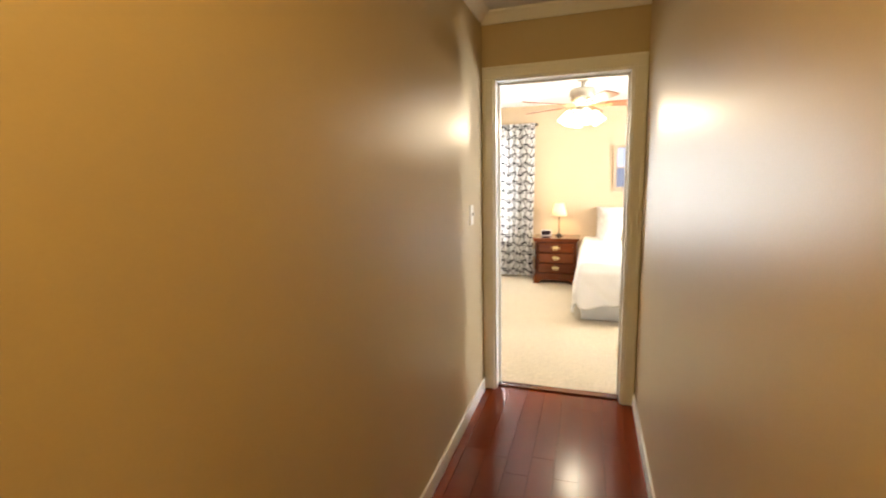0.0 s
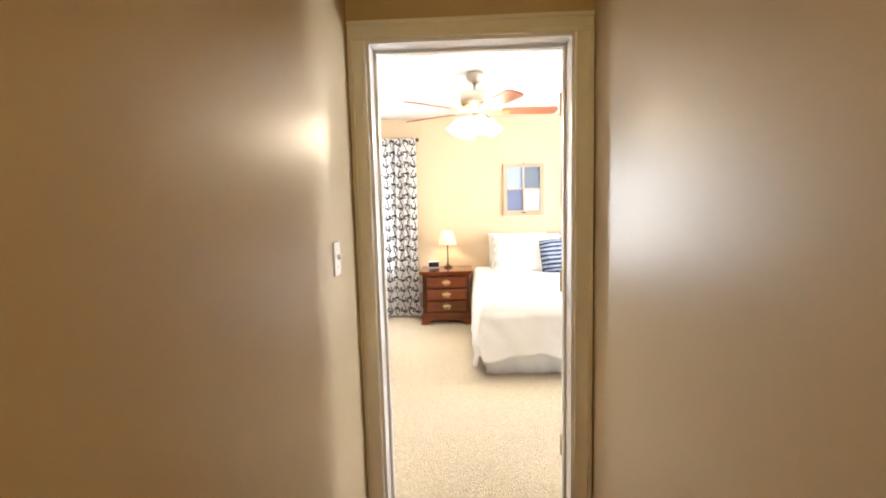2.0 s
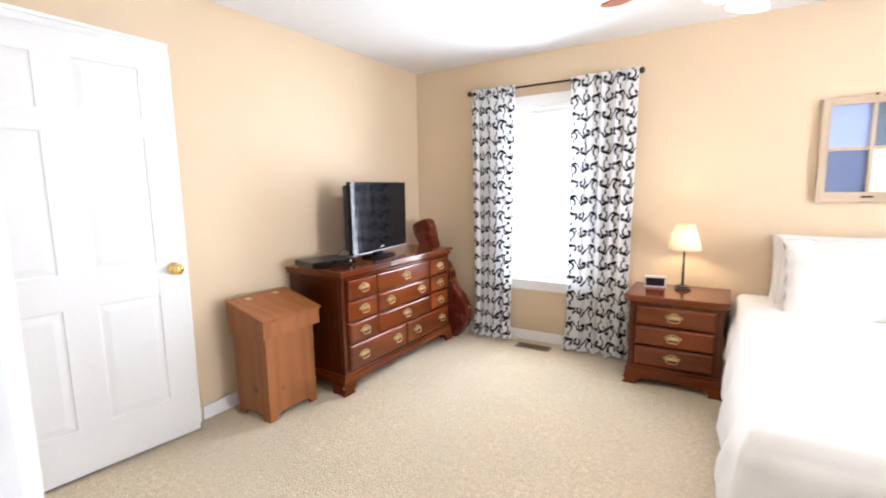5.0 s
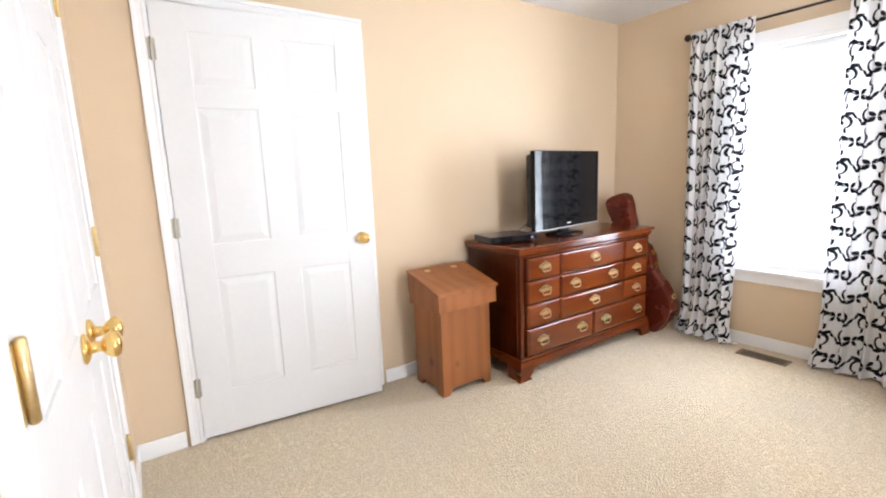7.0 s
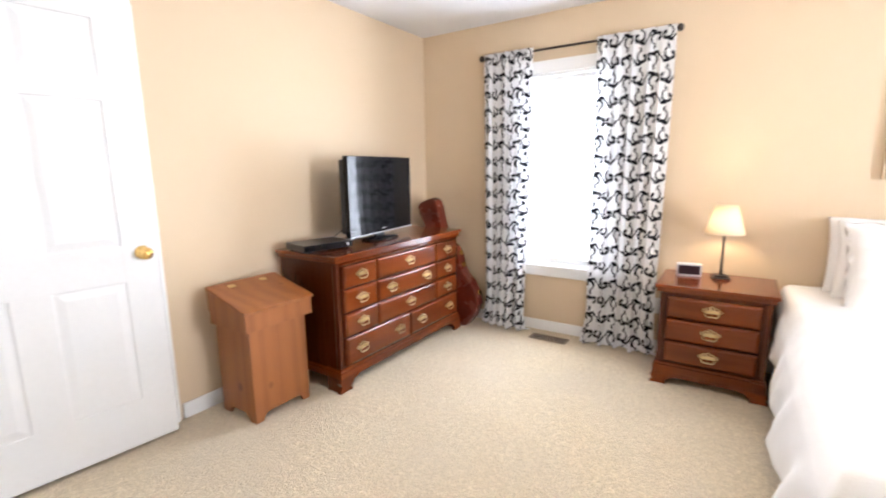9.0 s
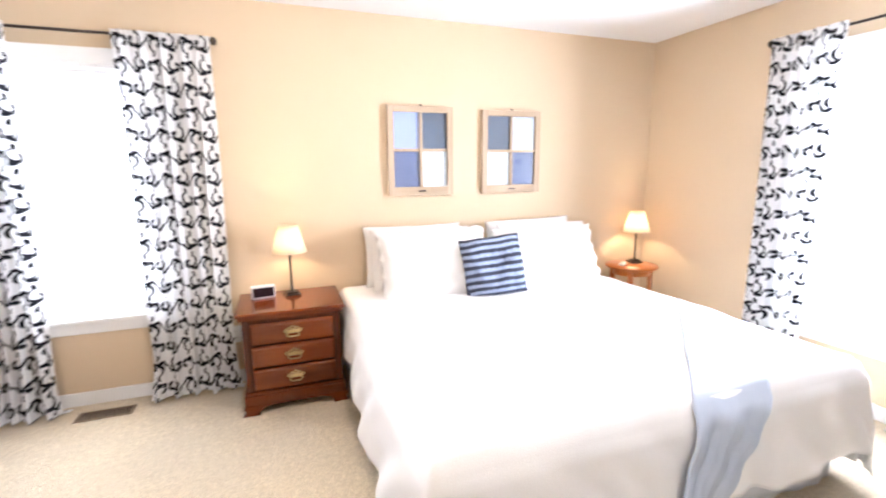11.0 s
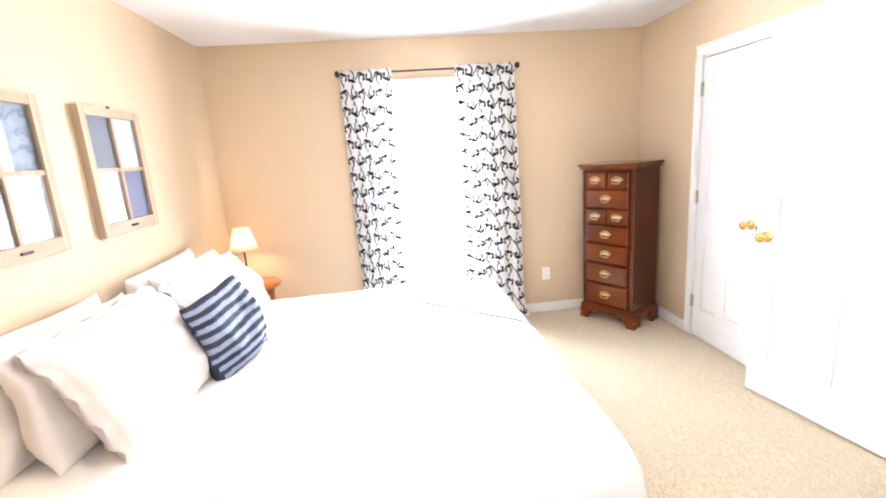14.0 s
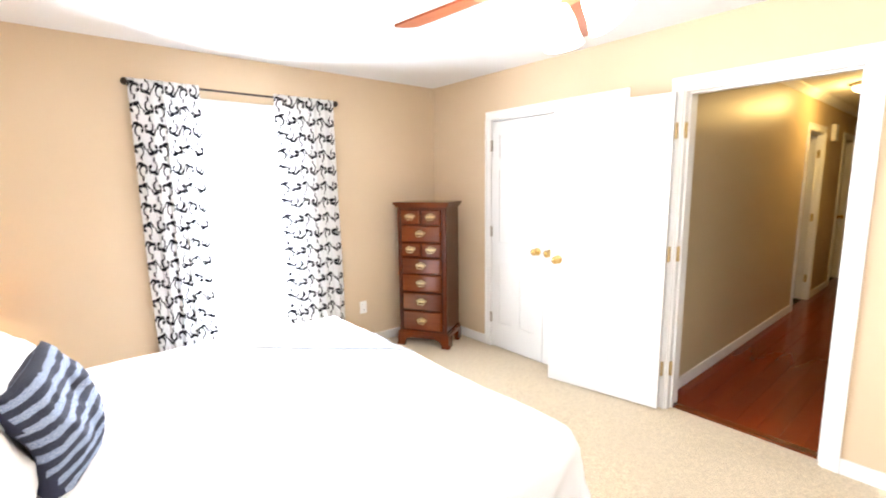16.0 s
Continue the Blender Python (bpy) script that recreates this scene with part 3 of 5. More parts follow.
W1 = DOOR[1] - DOOR[0] - 0.04
BD = panel_door("bedroom_door", pose(DOOR[1] + 0.012, 0.030, 0.012, 0, 0, 10.2) @ pose(0, 0, 0) @ Matrix.Translation((0.012, 0.0, 0)), W1, 2.015, "white six-panel bedroom door standing open against the closet", ("front", "back"), 0)
cw2 = (CLE[1] - CLE[0] - 0.044) / 2
panel_door("closet_door", pose(CLE[1] - 0.020, 0.011, 0.012, 0, 0, 180), cw2, 2.005, "closed white six-panel closet door with brass knob", ("front",), 3, "closet doors")
ob = panel_door("closet_door", pose(CLE[0] + 0.020 + cw2, 0.011, 0.012, 0, 0, 180), cw2, 2.005, "closed white six-panel closet door with brass knob", (), 0, "closet doors")
part("knob", KNOB, None, ob, "polished brass knob", at=pose(0.062, 0.0, 0.93, 90))
cw3 = (CLW[1] - CLW[0] - 0.044) / 2
ob = panel_door("closet_door", pose(CLW[0] + 0.020 + cw3, 0.011, 0.012, 0, 0, 180), cw3, 2.005, "closed white six-panel closet door with brass knob", (), 0, "closet doors")
part("knob", KNOB, None, ob, "polished brass knob", at=pose(0.062, 0.0, 0.93, 90))
for z in (0.36, 1.09, 1.82):
    part("hinge", HINGE, None, ob, "brass hinge", at=pose(cw3 + 0.004, -0.002, z))
panel_door("closet_door", pose(CLW[1] - 0.020, 0.011, 0.012, 0, 0, 180), cw3, 2.005, "closed white six-panel closet door with brass knob", ("front",), 3, "closet doors", HINGE)
panel_door("side_door", pose(WX + 0.012, WDO[0] + 0.012, 0.016, 0, 0, 83.8), 0.942, 2.045, "white six-panel side door standing slightly ajar", ("front",), 3)
panel_door("hall_door", pose(HE + 0.080, HD2[1] - 0.02, 0.002, 0, 0, -90), HD2[1] - HD2[0] - 0.04, 2.018, "closed white six-panel hallway door with brass knob", ("front",), 3)
# hinge leaves of the open bedroom door and of the dark hallway doorway
for z in (0.27, 1.03, 1.79):
    part("hinge", HINGE, None, BD, "polished brass hinge", at=pose(-0.013, 0.004, z, 0, 0, 86))
    part("hinge", HINGE, None, HF, "brass hinge leaf", at=pose(HD1[1] - HD1[0] - 0.0195, 0.03, z, 0, 0, 90))
for z in (0.285, 1.045, 1.805):
    part("hinge", HINGE, None, bpy.data.objects["door_frame_1"], "brass hinge leaf", at=pose(0.0195, 0.012, z, 0, 0, 90))

sp = boxes((-0.0008, -0.011, -0.028, 0.0008, 0.011, 0.028), bev=0.0004)
part("strike_plate", sp, M_BRASS, bpy.data.objects["door_frame_1"], "small brass strike plate", at=pose(DOOR[1] - DOOR[0] - 0.0188, 0.022, 0.945))

# ---- windows ----


def window(name, m, w, z0, z1, label):
    """Window in its opening: local x along the wall, y outwards from the room face, with casing, stool and apron."""
    ob = tagged(thing(name, m, label, "window"), kind="structure")
    c = 0.085
    part("frame", boxes((0, 0, z0, 0.025, T, z1), (w - 0.025, 0, z0, w, T, z1), (0.025, 0, z1 - 0.025, w - 0.025, T, z1), (0.025, 0, z0, w - 0.025, T, z0 + 0.025)), M_TRIM, ob)
    for x0, x1 in ((-c, 0.004), (w - 0.004, w + c)):
        part("casing", box(bmesh.new(), x0, -0.017, z0 + 0.02, x1, -0.0005, z1 - 0.004, bev=0.004), M_TRIM, ob)
    part("casing", box(bmesh.new(), -c, -0.017, z1 - 0.0035, w + c, -0.0005, z1 + c, bev=0.004), M_TRIM, ob)
    part("window_sill", box(bmesh.new(), -c - 0.01, -0.04, z0 - 0.005, w + c + 0.01, -0.0005, z0 + 0.0195, bev=0.006), M_TRIM, ob)
    part("apron", box(bmesh.new(), -c, -0.016, z0 - 0.075, w + c, -0.0005, z0 - 0.0055, bev=0.004), M_TRIM, ob)
    for a, b, y in ((z0 + 0.025, z1 - 0.025, 0.06),):
        s = 0.042
        sash = part("sash", boxes((0.026, y, a, 0.026 + s, y + 0.034, b), (w - 0.026 - s, y, a, w - 0.026, y + 0.034, b),
                    (0.026 + s, y, b - s * 0.8, w - 0.026 - s, y + 0.034, b), (0.026 + s, y, a, w - 0.026 - s, y + 0.034, a + s), bev=0.003), M_TRIM, ob)
        g = part("pane", boxes((0.026 + s, y + 0.015, a + s, w - 0.026 - s, y + 0.019, b - s * 0.8)), M_GLASS, sash)
        g.visible_shadow = False
    return ob


window("window_1", pose(WA[0], NY, 0), WA[1] - WA[0], WA[2], WA[3], "white framed window filled with bright daylight")
window("window_2", pose(EX, WB[1], 0, 0, 0, -90), WB[1] - WB[0], WB[2], WB[3], "white framed window filled with bright daylight")


def curtain(m, w_top, w_bot, ztop, seed, label, puddle=0.10, tail=0.0, shift=0.0):
    """A rod-pocket panel gathered in folds: local x along the rod, -y to the room; the hem breaks on the carpet."""
    rnd = random.Random(seed)
    ph = [rnd.uniform(0, 6.28) for _ in range(6)]
    bm = bmesh.new()
    uv = bm.loops.layers.uv.new("UVMap")
    nu, nv, cloth = 96, 64, 0.76
    drop = ztop + puddle
    grid = []
    for j in range(nv + 1):
        s = j / nv * drop
        v = j / nv
        z = ztop - s
        out = 0.055 * max(0.0, (0.34 - z) / 0.34) ** 2
        if z < 0.03:
            k = (0.03 - z) / (puddle + 0.03)
            out, z = out - 0.10 * k * k, 0.012 + 0.018 * (1 - k) ** 2
        flare = 1 + 0.16 * max(0.0, (0.30 - z) / 0.30) ** 2
        w = (w_top + (w_bot - w_top) * min(1, v) ** 1.3) * flare
        row = []
        for i in range(nu + 1):
            u = i / nu
            gather = 0.020 if s < 0.09 else 0.022 + 0.020 * min(1, (s - 0.09) * 1.2)
            fold = gather * (math.sin(2 * math.pi * 5.2 * u + ph[0] + 0.5 * math.sin(3 * v + ph[1])) + 0.45 * math.sin(2 * math.pi * 9.3 * u + ph[2] + 1.2 * v))
            if s < 0.09:
                fold = 0.55 * fold + 0.006 * math.sin(2 * math.pi * 21 * u + ph[3])
            wav = 0.012 * math.sin(7 * u + 4 * v + ph[4]) * v
            x = w * (u - 0.5) + shift * v + 0.010 * math.sin(5 * v + ph[5]) * v + tail * max(0, u - 0.55) * max(0, v - 0.90) * 10
            y = -abs(fold) * 0.6 + fold * 0.5 - 0.012 + wav - out * (1.0 + 0.35 * math.sin(2 * math.pi * 3.1 * u + ph[2]))
            row.append((bm.verts.new((x, y, z)), (u * cloth, s)))
        grid.append(row)
    for j in range(nv):
        for i in range(nu):
            q = (grid[j][i], grid[j][i + 1], grid[j + 1][i + 1], grid[j + 1][i])
            f = bm.faces.new([p[0] for p in q])
            f.smooth = True
            for lp, p in zip(f.loops, q):
                lp[uv].uv = p[1]
    o = part("curtain", bm, M_CURT, None)
    o.matrix_world = m
    sd = o.modifiers.new("thickness", "SOLIDIFY")
    sd.thickness = 0.0025
    return tagged(o, label, "curtain", "scroll curtains")


RZ = 2.165
RA, RB = NY - 0.055, EX - 0.075
LAB = "white cotton curtain printed with black scrolling vines"
curtain(pose(-1.328, RA, 0), 0.405, 0.33, RZ + 0.022, 3, LAB, 0.12, 0.10)
curtain(pose(-0.416, RA, 0), 0.49, 0.46, RZ + 0.022, 8, LAB, 0.12)
curtain(pose(RB, 2.34, 0, 0, 0, -90), 0.41, 0.36, RZ + 0.022, 12, LAB, 0.10)
curtain(pose(RB, 1.38, 0, 0, 0, -90), 0.49, 0.52, RZ + 0.022, 21, LAB, 0.12, 0.05)


def rod(m, length, label):
    ob = thing("curtain_rod", m, label, "curtain rod", "curtain rods")
    part("pole", tube(bmesh.new(), [(0, 0, 0), (length, 0, 0)], 0.008, 12), M_BRONZE, ob)
    fin = [(0.0, -0.004), (0.011, 0.0), (0.008, 0.008), (0.016, 0.016), (0.024, 0.028), (0.024, 0.036), (0.014, 0.048), (0.0, 0.052)]
    part("finial", lathe(bmesh.new(), fin, 16), M_BRONZE, ob, at=pose(length, 0, 0, 0, 90, 0))
    part("finial", lathe(bmesh.new(), fin, 16), M_BRONZE, ob, at=pose(0, 0, 0, 0, -90, 0))
    for x in (0.03, length - 0.03):
        bm = tube(bmesh.new(), [(x, 0.052, -0.012), (x, 0.02, -0.013), (x, 0.0, -0.009)], 0.005, 8)
        part("bracket", box(bm, x - 0.012, 0.049, -0.035, x + 0.012, 0.0535, 0.02, bev=0.001), M_BRONZE, ob)
    return ob


rod(pose(-1.53, RA, RZ), 1.345, "dark bronze curtain rod with knob finials")
o = rod(pose(RB, 2.525, RZ, 0, 0, -90), 1.385, "dark bronze curtain rod with knob finials")
for c in o.children:
    if c.name.startswith("bracket"):
        c.scale.y = 1.38

# ---- case furniture ----
bm = bmesh.new()
for cx, cz, r in ((0, 0.0175, 0.0085), (-0.0165, 0.0125, 0.0075), (0.0165, 0.0125, 0.0075), (-0.0325, 0.0045, 0.0065), (0.0325, 0.0045, 0.0065)):
    tube(bm, [(cx + r * math.cos(2 * math.pi * k / 10), -0.002, cz + r * math.sin(2 * math.pi * k / 10)) for k in range(11)], 0.0021, 5)
slab(bm, [(-0.030, -0.004), (-0.016, -0.010), (-0.006, -0.006), (0.0, -0.013), (0.006, -0.006), (0.016, -0.010), (0.030, -0.004), (0.016, 0.004), (0.0, 0.008), (-0.016, 0.004)], -0.0015, 0.0)
for x in (-0.024, 0.024):
    rose = [(x + 0.0062 * math.cos(2 * math.pi * k / 8), 0.0062 * math.sin(2 * math.pi * k / 8)) for k in range(8)]
    slab(bm, rose, -0.004, 0.0)
    tube(bm, [(x, 0, 0), (x, -0.016, 0)], 0.004, 8)
bail = [(-0.024, 0.0), (-0.028, -0.008), (-0.025, -0.018), (-0.014, -0.023), (-0.005, -0.020), (0.0, -0.022), (0.005, -0.020), (0.014, -0.023), (0.025, -0.018), (0.028, -0.008), (0.024, 0.0)]
tube(bm, [(x, -0.014 - 0.1 * abs(z), z) for x, z in bail], 0.0023, 6)
bmesh.ops.scale(bm, vec=(1.25, 1.0, 1.2), verts=bm.verts)
HANDLE = mesh_of("handle", bm, M_ABRASS)


def bracket_foot(w, h, d, flip):
    """An ogee bracket foot seen from the front, its curve towards the middle."""
    o = [(-0.010, 0), (w * 0.52, 0), (w * 0.52, h * 0.14), (w * 0.47, h * 0.24), (w * 0.58, h * 0.45), (w * 0.66, h * 0.70), (w * 0.86, h * 0.80), (w, h), (0.0, h), (-0.006, h * 0.75), (0.004, h * 0.45), (-0.004, h * 0.22), (-0.010, h * 0.14)]
    if flip:
        o = [(-x, z) for x, z in o]
    bm = slab(bmesh.new(), o, 0.0, 0.028)
    # the side half of the foot
    s = -1 if flip else 1
    bm2 = slab(bm, [(0.0, 0.0), (0.026 * s, 0.0), (0.026 * s, h), (0.0, h)], 0.028, d)
    return bm2


def case(name, m, w, d, h, drawers, label, category, foot=0.115, top_t=0.024, dentil=False, plinth=0.055):
    """A chest: local x to the right as seen from the front, y into its depth, front at y = 0.
    drawers: rows of (left, right, bottom, top, handle places from 0 to 1)."""
    ob = thing(name, m, label, category)
    zc = foot + plinth
    # carcass and posts use the darker cherry, their shade put into the colour
    part("carcass", boxes((0.018, 0.020, foot, w - 0.018, d, h - top_t - 0.02), bev=0.003), M_CHERRYSHADE, ob)
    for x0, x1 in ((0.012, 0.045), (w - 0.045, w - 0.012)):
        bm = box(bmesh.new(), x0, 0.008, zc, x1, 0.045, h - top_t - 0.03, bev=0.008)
        part("corner_post", bm, M_CHERRYSHADE, ob)
    part("top", box(box(bmesh.new(), -0.018, -0.020, h - top_t, w + 0.018, d, h, bev=0.007, seg=3), -0.004, -0.006, h - top_t - 0.022, w + 0.004, d, h - top_t + 0.001, bev=0.006, seg=3), M_CHERRY, ob)
    bm = box(bmesh.new(), -0.002, -0.004, foot - 0.002, w + 0.002, d, zc - 0.018, bev=0.004)
    box(bm, 0.006, 0.003, zc - 0.020, w - 0.006, d, zc, bev=0.007, seg=3)
    part("base_moulding", bm, M_CHERRY, ob)
    fw = min(0.17, w * 0.27)
    for x, fl in ((-0.004, False), (w + 0.004, True)):
        part("foot", bracket_foot(fw, foot, 0.12, fl), M_CHERRY, ob, at=pose(x, -0.006, 0))
        part("foot", bracket_foot(fw * 0.5, foot, 0.10, fl), M_CHERRY, ob, at=pose(x, d - 0.101, 0))
    apr = [(0.0, foot - 0.014), (w, foot - 0.014), (w, foot), (0, foot)]
    part("apron", slab(bmesh.new(), apr, 0.004, 0.02), M_CHERRY, ob)
    if dentil:
        n = int(w / 0.02)
        bm = bmesh.new()
        for k in range(n):
            box(bm, 0.01 + k * 0.02, -0.006, h - top_t - 0.034, 0.01 + k * 0.02 + 0.011, 0.004, h - top_t - 0.023)
        part("dentil_moulding", bm, M_CHERRY, ob)
    x0w, ww, z0w, zw = 0.050, w - 0.100, zc + 0.008, h - top_t - 0.040 - zc - 0.008
    for a, b, c, e, hs in drawers:
        xa, xb, za, zb = x0w + a * ww + 0.004, x0w + b * ww - 0.004, z0w + c * zw + 0.004, z0w + e * zw - 0.004
        bm = bmesh.new()
        box(bm, xa, -0.015, za, xb, 0.022, zb)
        fr = [f for f in bm.faces if f.normal.y < -0.9]
        bmesh.ops.bevel(bm, geom=[ed for f in fr for ed in f.edges], offset=0.0150, segments=3, affect="EDGES", profile=0.42)
        dr = part("drawer", bm, M_CHERRY, ob)
        for q in hs:
            part("handle", HANDLE, None, dr, "aged brass bail handle", at=pose(xa + q * (xb - xa), -0.0152, (za + zb) / 2 + 0.004))
    return ob


r4 = [0.0, 0.29, 0.53, 0.765, 1.0]
dd = [(0.0, 0.5, r4[0], r4[1], (0.2, 0.8)), (0.5, 1.0, r4[0], r4[1], (0.2, 0.8))]
for k in (1, 2, 3):
    dd += [(0.0, 0.235, r4[k], r4[k + 1], (0.5,)), (0.235, 0.765, r4[k], r4[k + 1], (0.2, 0.8) if k == 2 else (0.5,)), (0.765, 1.0, r4[k], r4[k + 1], (0.5,))]
case("dresser", pose(-1.635, 1.945, 0, 0, 0, 90), 1.345, 0.505, 0.832, dd, "wide dark cherry dresser with brass handles against the wall", "dresser", foot=0.085, dentil=True)
nd = [(0, 1, k / 3, (k + 1) / 3, (0.5,)) for k in range(3)]
case("nightstand", pose(-0.118, 3.085, 0), 0.575, 0.455, 0.622, nd, "cherry three-drawer nightstand with brass handles beside the bed", "nightstand", foot=0.062, plinth=0.076)
zs = [0, 0.17, 0.325, 0.475, 0.615, 0.735, 0.875, 1.0]
cd = []
for k in range(7):
    cd += [(0, 0.5, zs[k], zs[k + 1], (0.5,)), (0.5, 1, zs[k], zs[k + 1], (0.5,))] if k in (4, 6) else [(0, 1, zs[k], zs[k + 1], (0.5,))]
CH = pose(3.008, 0.628, 0, 0, 0, -150.0)
case("lingerie_chest", CH, 0.495, 0.375, 1.338, cd, "tall narrow cherry chest of drawers standing across the corner", "chest", foot=0.09)


def bin_box():
    ob = thing("storage_bin", pose(-1.775, 1.472, 0, 0, 0, 90), "honey pine storage bin with a sloping hinged lid", "bin")
    w, d, hf, hb = 0.352, 0.30, 0.555, 0.62
    cut = lambda w: [(0, 0), (0.045, 0), (0.055, 0.025), (0.075, 0.04), (w - 0.075, 0.04), (w - 0.055, 0.025), (w - 0.045, 0), (w, 0)]  # noqa: E731
    part("front_panel", slab(bmesh.new(), cut(w) + [(w, hf), (0, hf)], 0.0, 0.018, 0.002), M_PINE, ob)
    part("back_panel", slab(bmesh.new(), cut(w) + [(w, hb), (0, hb)], d - 0.018, d, 0.002), M_PINE, ob)
    side = cut(d - 0.036) + [(d - 0.036, hb), (0, hf)]
    for x in (0.0, w - 0.018):
        part("side_panel", slab(bmesh.new(), side, 0.0, 0.018, 0.0), M_PINE, ob, at=pose(x + 0.018, 0.018, 0, 0, 0, 90))
    o = 0.030
    part("lid_front", slab(bmesh.new(), [(-o, hf - 0.042), (w + o, hf - 0.042), (w + o, hf + 0.052), (-o, hf + 0.052)], -o, -o + 0.016, 0.002), M_PINE, ob)
    part("lid_back", slab(bmesh.new(), [(-o, hb - 0.042), (w + o, hb - 0.042), (w + o, hb + 0.075), (-o, hb + 0.075)], d - 0.012, d + 0.002, 0.002), M_PINE, ob)
    for x in (-o, w + o - 0.016):
        part("lid_side", slab(bmesh.new(), [(0, hf - 0.042), (d + o - 0.012 - 0.016, hf - 0.042), (d + o - 0.028, hb + 0.074), (0, hf + 0.052)], 0, 0.016), M_PINE, ob, at=pose(x + 0.016, -o + 0.016, 0, 0, 0, 90))
    ang = math.degrees(math.atan2(hb + 0.075 - hf - 0.052, d + o))
    part("lid", boxes((-o - 0.008, -0.008, 0, w + o + 0.008, math.hypot(d + o, hb - hf + 0.023) + 0.002, 0.018), bev=0.004), M_PINE, ob, at=pose(0, -o, hf + 0.053, ang, 0, 0))
    for x in (0.06, w - 0.1):
        part("hinge", boxes((x, 0.27, 0.0185, x + 0.035, 0.30, 0.0225), bev=0.001), M_ABRASS, ob, "small brass hinge", at=pose(0, -o, hf + 0.053, ang, 0, 0))


bin_box()

# ---- television, recorder, guitar case ----
tv = thing("television", pose(-1.875, 2.612, 0.8335, 0, 0, 97.5), "black flat-screen television on an oval swivel stand", "television")
tw, z0, z1 = 0.385, 0.050, 0.566
part("back", boxes((-tw + 0.02, 0.0, z0 + 0.02, tw - 0.02, 0.055, z1 - 0.02), bev=0.018), M_BLACK, tv)
bm = boxes((-tw, -0.035, z0, tw, 0.002, z0 + 0.055), (-tw, -0.035, z1 - 0.028, tw, 0.002, z1), (-tw, -0.035, z0 + 0.055, -tw + 0.028, 0.002, z1 - 0.028), (tw - 0.028, -0.035, z0 + 0.055, tw, 0.002, z1 - 0.028), bev=0.003)
part("bezel", bm, M_SCREEN, tv, "glossy black bezel")
part("screen", boxes((-tw + 0.027, -0.031, z0 + 0.054, tw - 0.027, 0.0, z1 - 0.027)), M_SCREEN, tv, "dark reflective screen")
part("trim_strip", boxes((-tw + 0.002, -0.037, z0 - 0.004, tw - 0.002, -0.002, z0 + 0.003), bev=0.002), M_SILVER, tv, "silver lower edge")
part("badge", boxes((-0.022, -0.0362, z0 + 0.022, 0.022, -0.0345, z0 + 0.030)), M_SILVER, tv)
part("neck", boxes((-0.05, -0.005, 0.018, 0.05, 0.03, z0 + 0.05), bev=0.006), M_BLACK, tv)
bm = lathe(bmesh.new(), [(0, 0), (0.17, 0.0), (0.175, 0.006), (0.16, 0.014), (0.06, 0.022), (0, 0.023)], 40)
bmesh.ops.scale(bm, vec=(1, 0.62, 1), verts=bm.verts)
part("base", bm, M_SCREEN, tv)
cable = part("power_cable", tube(bmesh.new(), [(-2.02, 2.27, 0.838), (-2.03, 2.30, 0.86), (-1.98, 2.36, 0.92), (-1.93, 2.40, 0.95), (-1.895, 2.45, 0.96)], 0.003, 6), M_BLACK, None)
tagged(cable, "thin black cable from recorder to television", "cable")
rec = thing("video_recorder", pose(-1.90, 2.085, 0.8335, 0, 0, 78), "slim black set-top recorder lying on the dresser", "recorder")
part("body", boxes((-0.165, -0.1, 0.008, 0.165, 0.13, 0.046), bev=0.003), M_BLACK, rec)
part("front_panel", boxes((-0.163, -0.104, 0.010, 0.163, -0.0995, 0.044), bev=0.001), M_SCREEN, rec)
part("button", boxes((0.12, -0.107, 0.02, 0.135, -0.1035, 0.035), bev=0.001), M_SILVER, rec, "silver button")
for x in (-0.14, 0.14):
    for y in (-0.08, 0.11):
        part("foot", lathe(bmesh.new(), [(0, 0), (0.01, 0), (0.01, 0.009), (0, 0.009)], 10, x, y), M_BLACK, rec)

gc = thing("guitar_case", pose(-1.615, 3.395, 0.0, 0, -20, 0), "oxblood hard guitar case leaning in the corner behind the dresser", "guitar case")
prof = [(0.0, 0.02), (0.06, 0.115), (0.14, 0.185), (0.24, 0.205), (0.34, 0.185), (0.43, 0.145), (0.50, 0.135), (0.58, 0.150), (0.66, 0.135), (0.72, 0.09), (0.78, 0.075), (0.93, 0.085), (1.02, 0.10), (1.085, 0.095), (1.11, 0.07), (1.118, 0.03)]
ol = [(r, z) for z, r in prof] + [(-r, z) for z, r in reversed(prof)]
part("shell", slab(bmesh.new(), ol, -0.055, 0.055, 0.012), M_CASE, gc)
ol2 = [(r * 1.015 + 0.002, z * 1.004) for r, z in ol]
part("rim", slab(bmesh.new(), ol2, -0.012, 0.012, 0.003), M_CASE, gc)
for x, z, a in ((0.206, 0.24, 0), (0.140, 0.5, 0), (0.082, 1.04, 0), (0.150, 0.60, 0)):
    part("latch", boxes((x - 0.006, -0.020, z - 0.018, x + 0.010, 0.020, z + 0.018), bev=0.003), M_BRASS, gc, "brass latch")

# ---- bed ----
BX0, BX1, BY0, BY1, BZ = 0.505, 2.465, 1.525, 3.575, 0.592
bed = thing("bed", pose(0, 0, 0), "king bed with box spring, mattress and pale skirt", "bed")
part("box_spring", boxes((BX0 + 0.05, BY0 + 0.06, 0.17, BX1 - 0.05, BY1, 0.34), bev=0.02), M_SKIRT, bed)
part("mattress", boxes((BX0 + 0.025, BY0 + 0.03, 0.34, BX1 - 0.025, BY1, BZ - 0.02), bev=0.05), M_SHEET, bed)
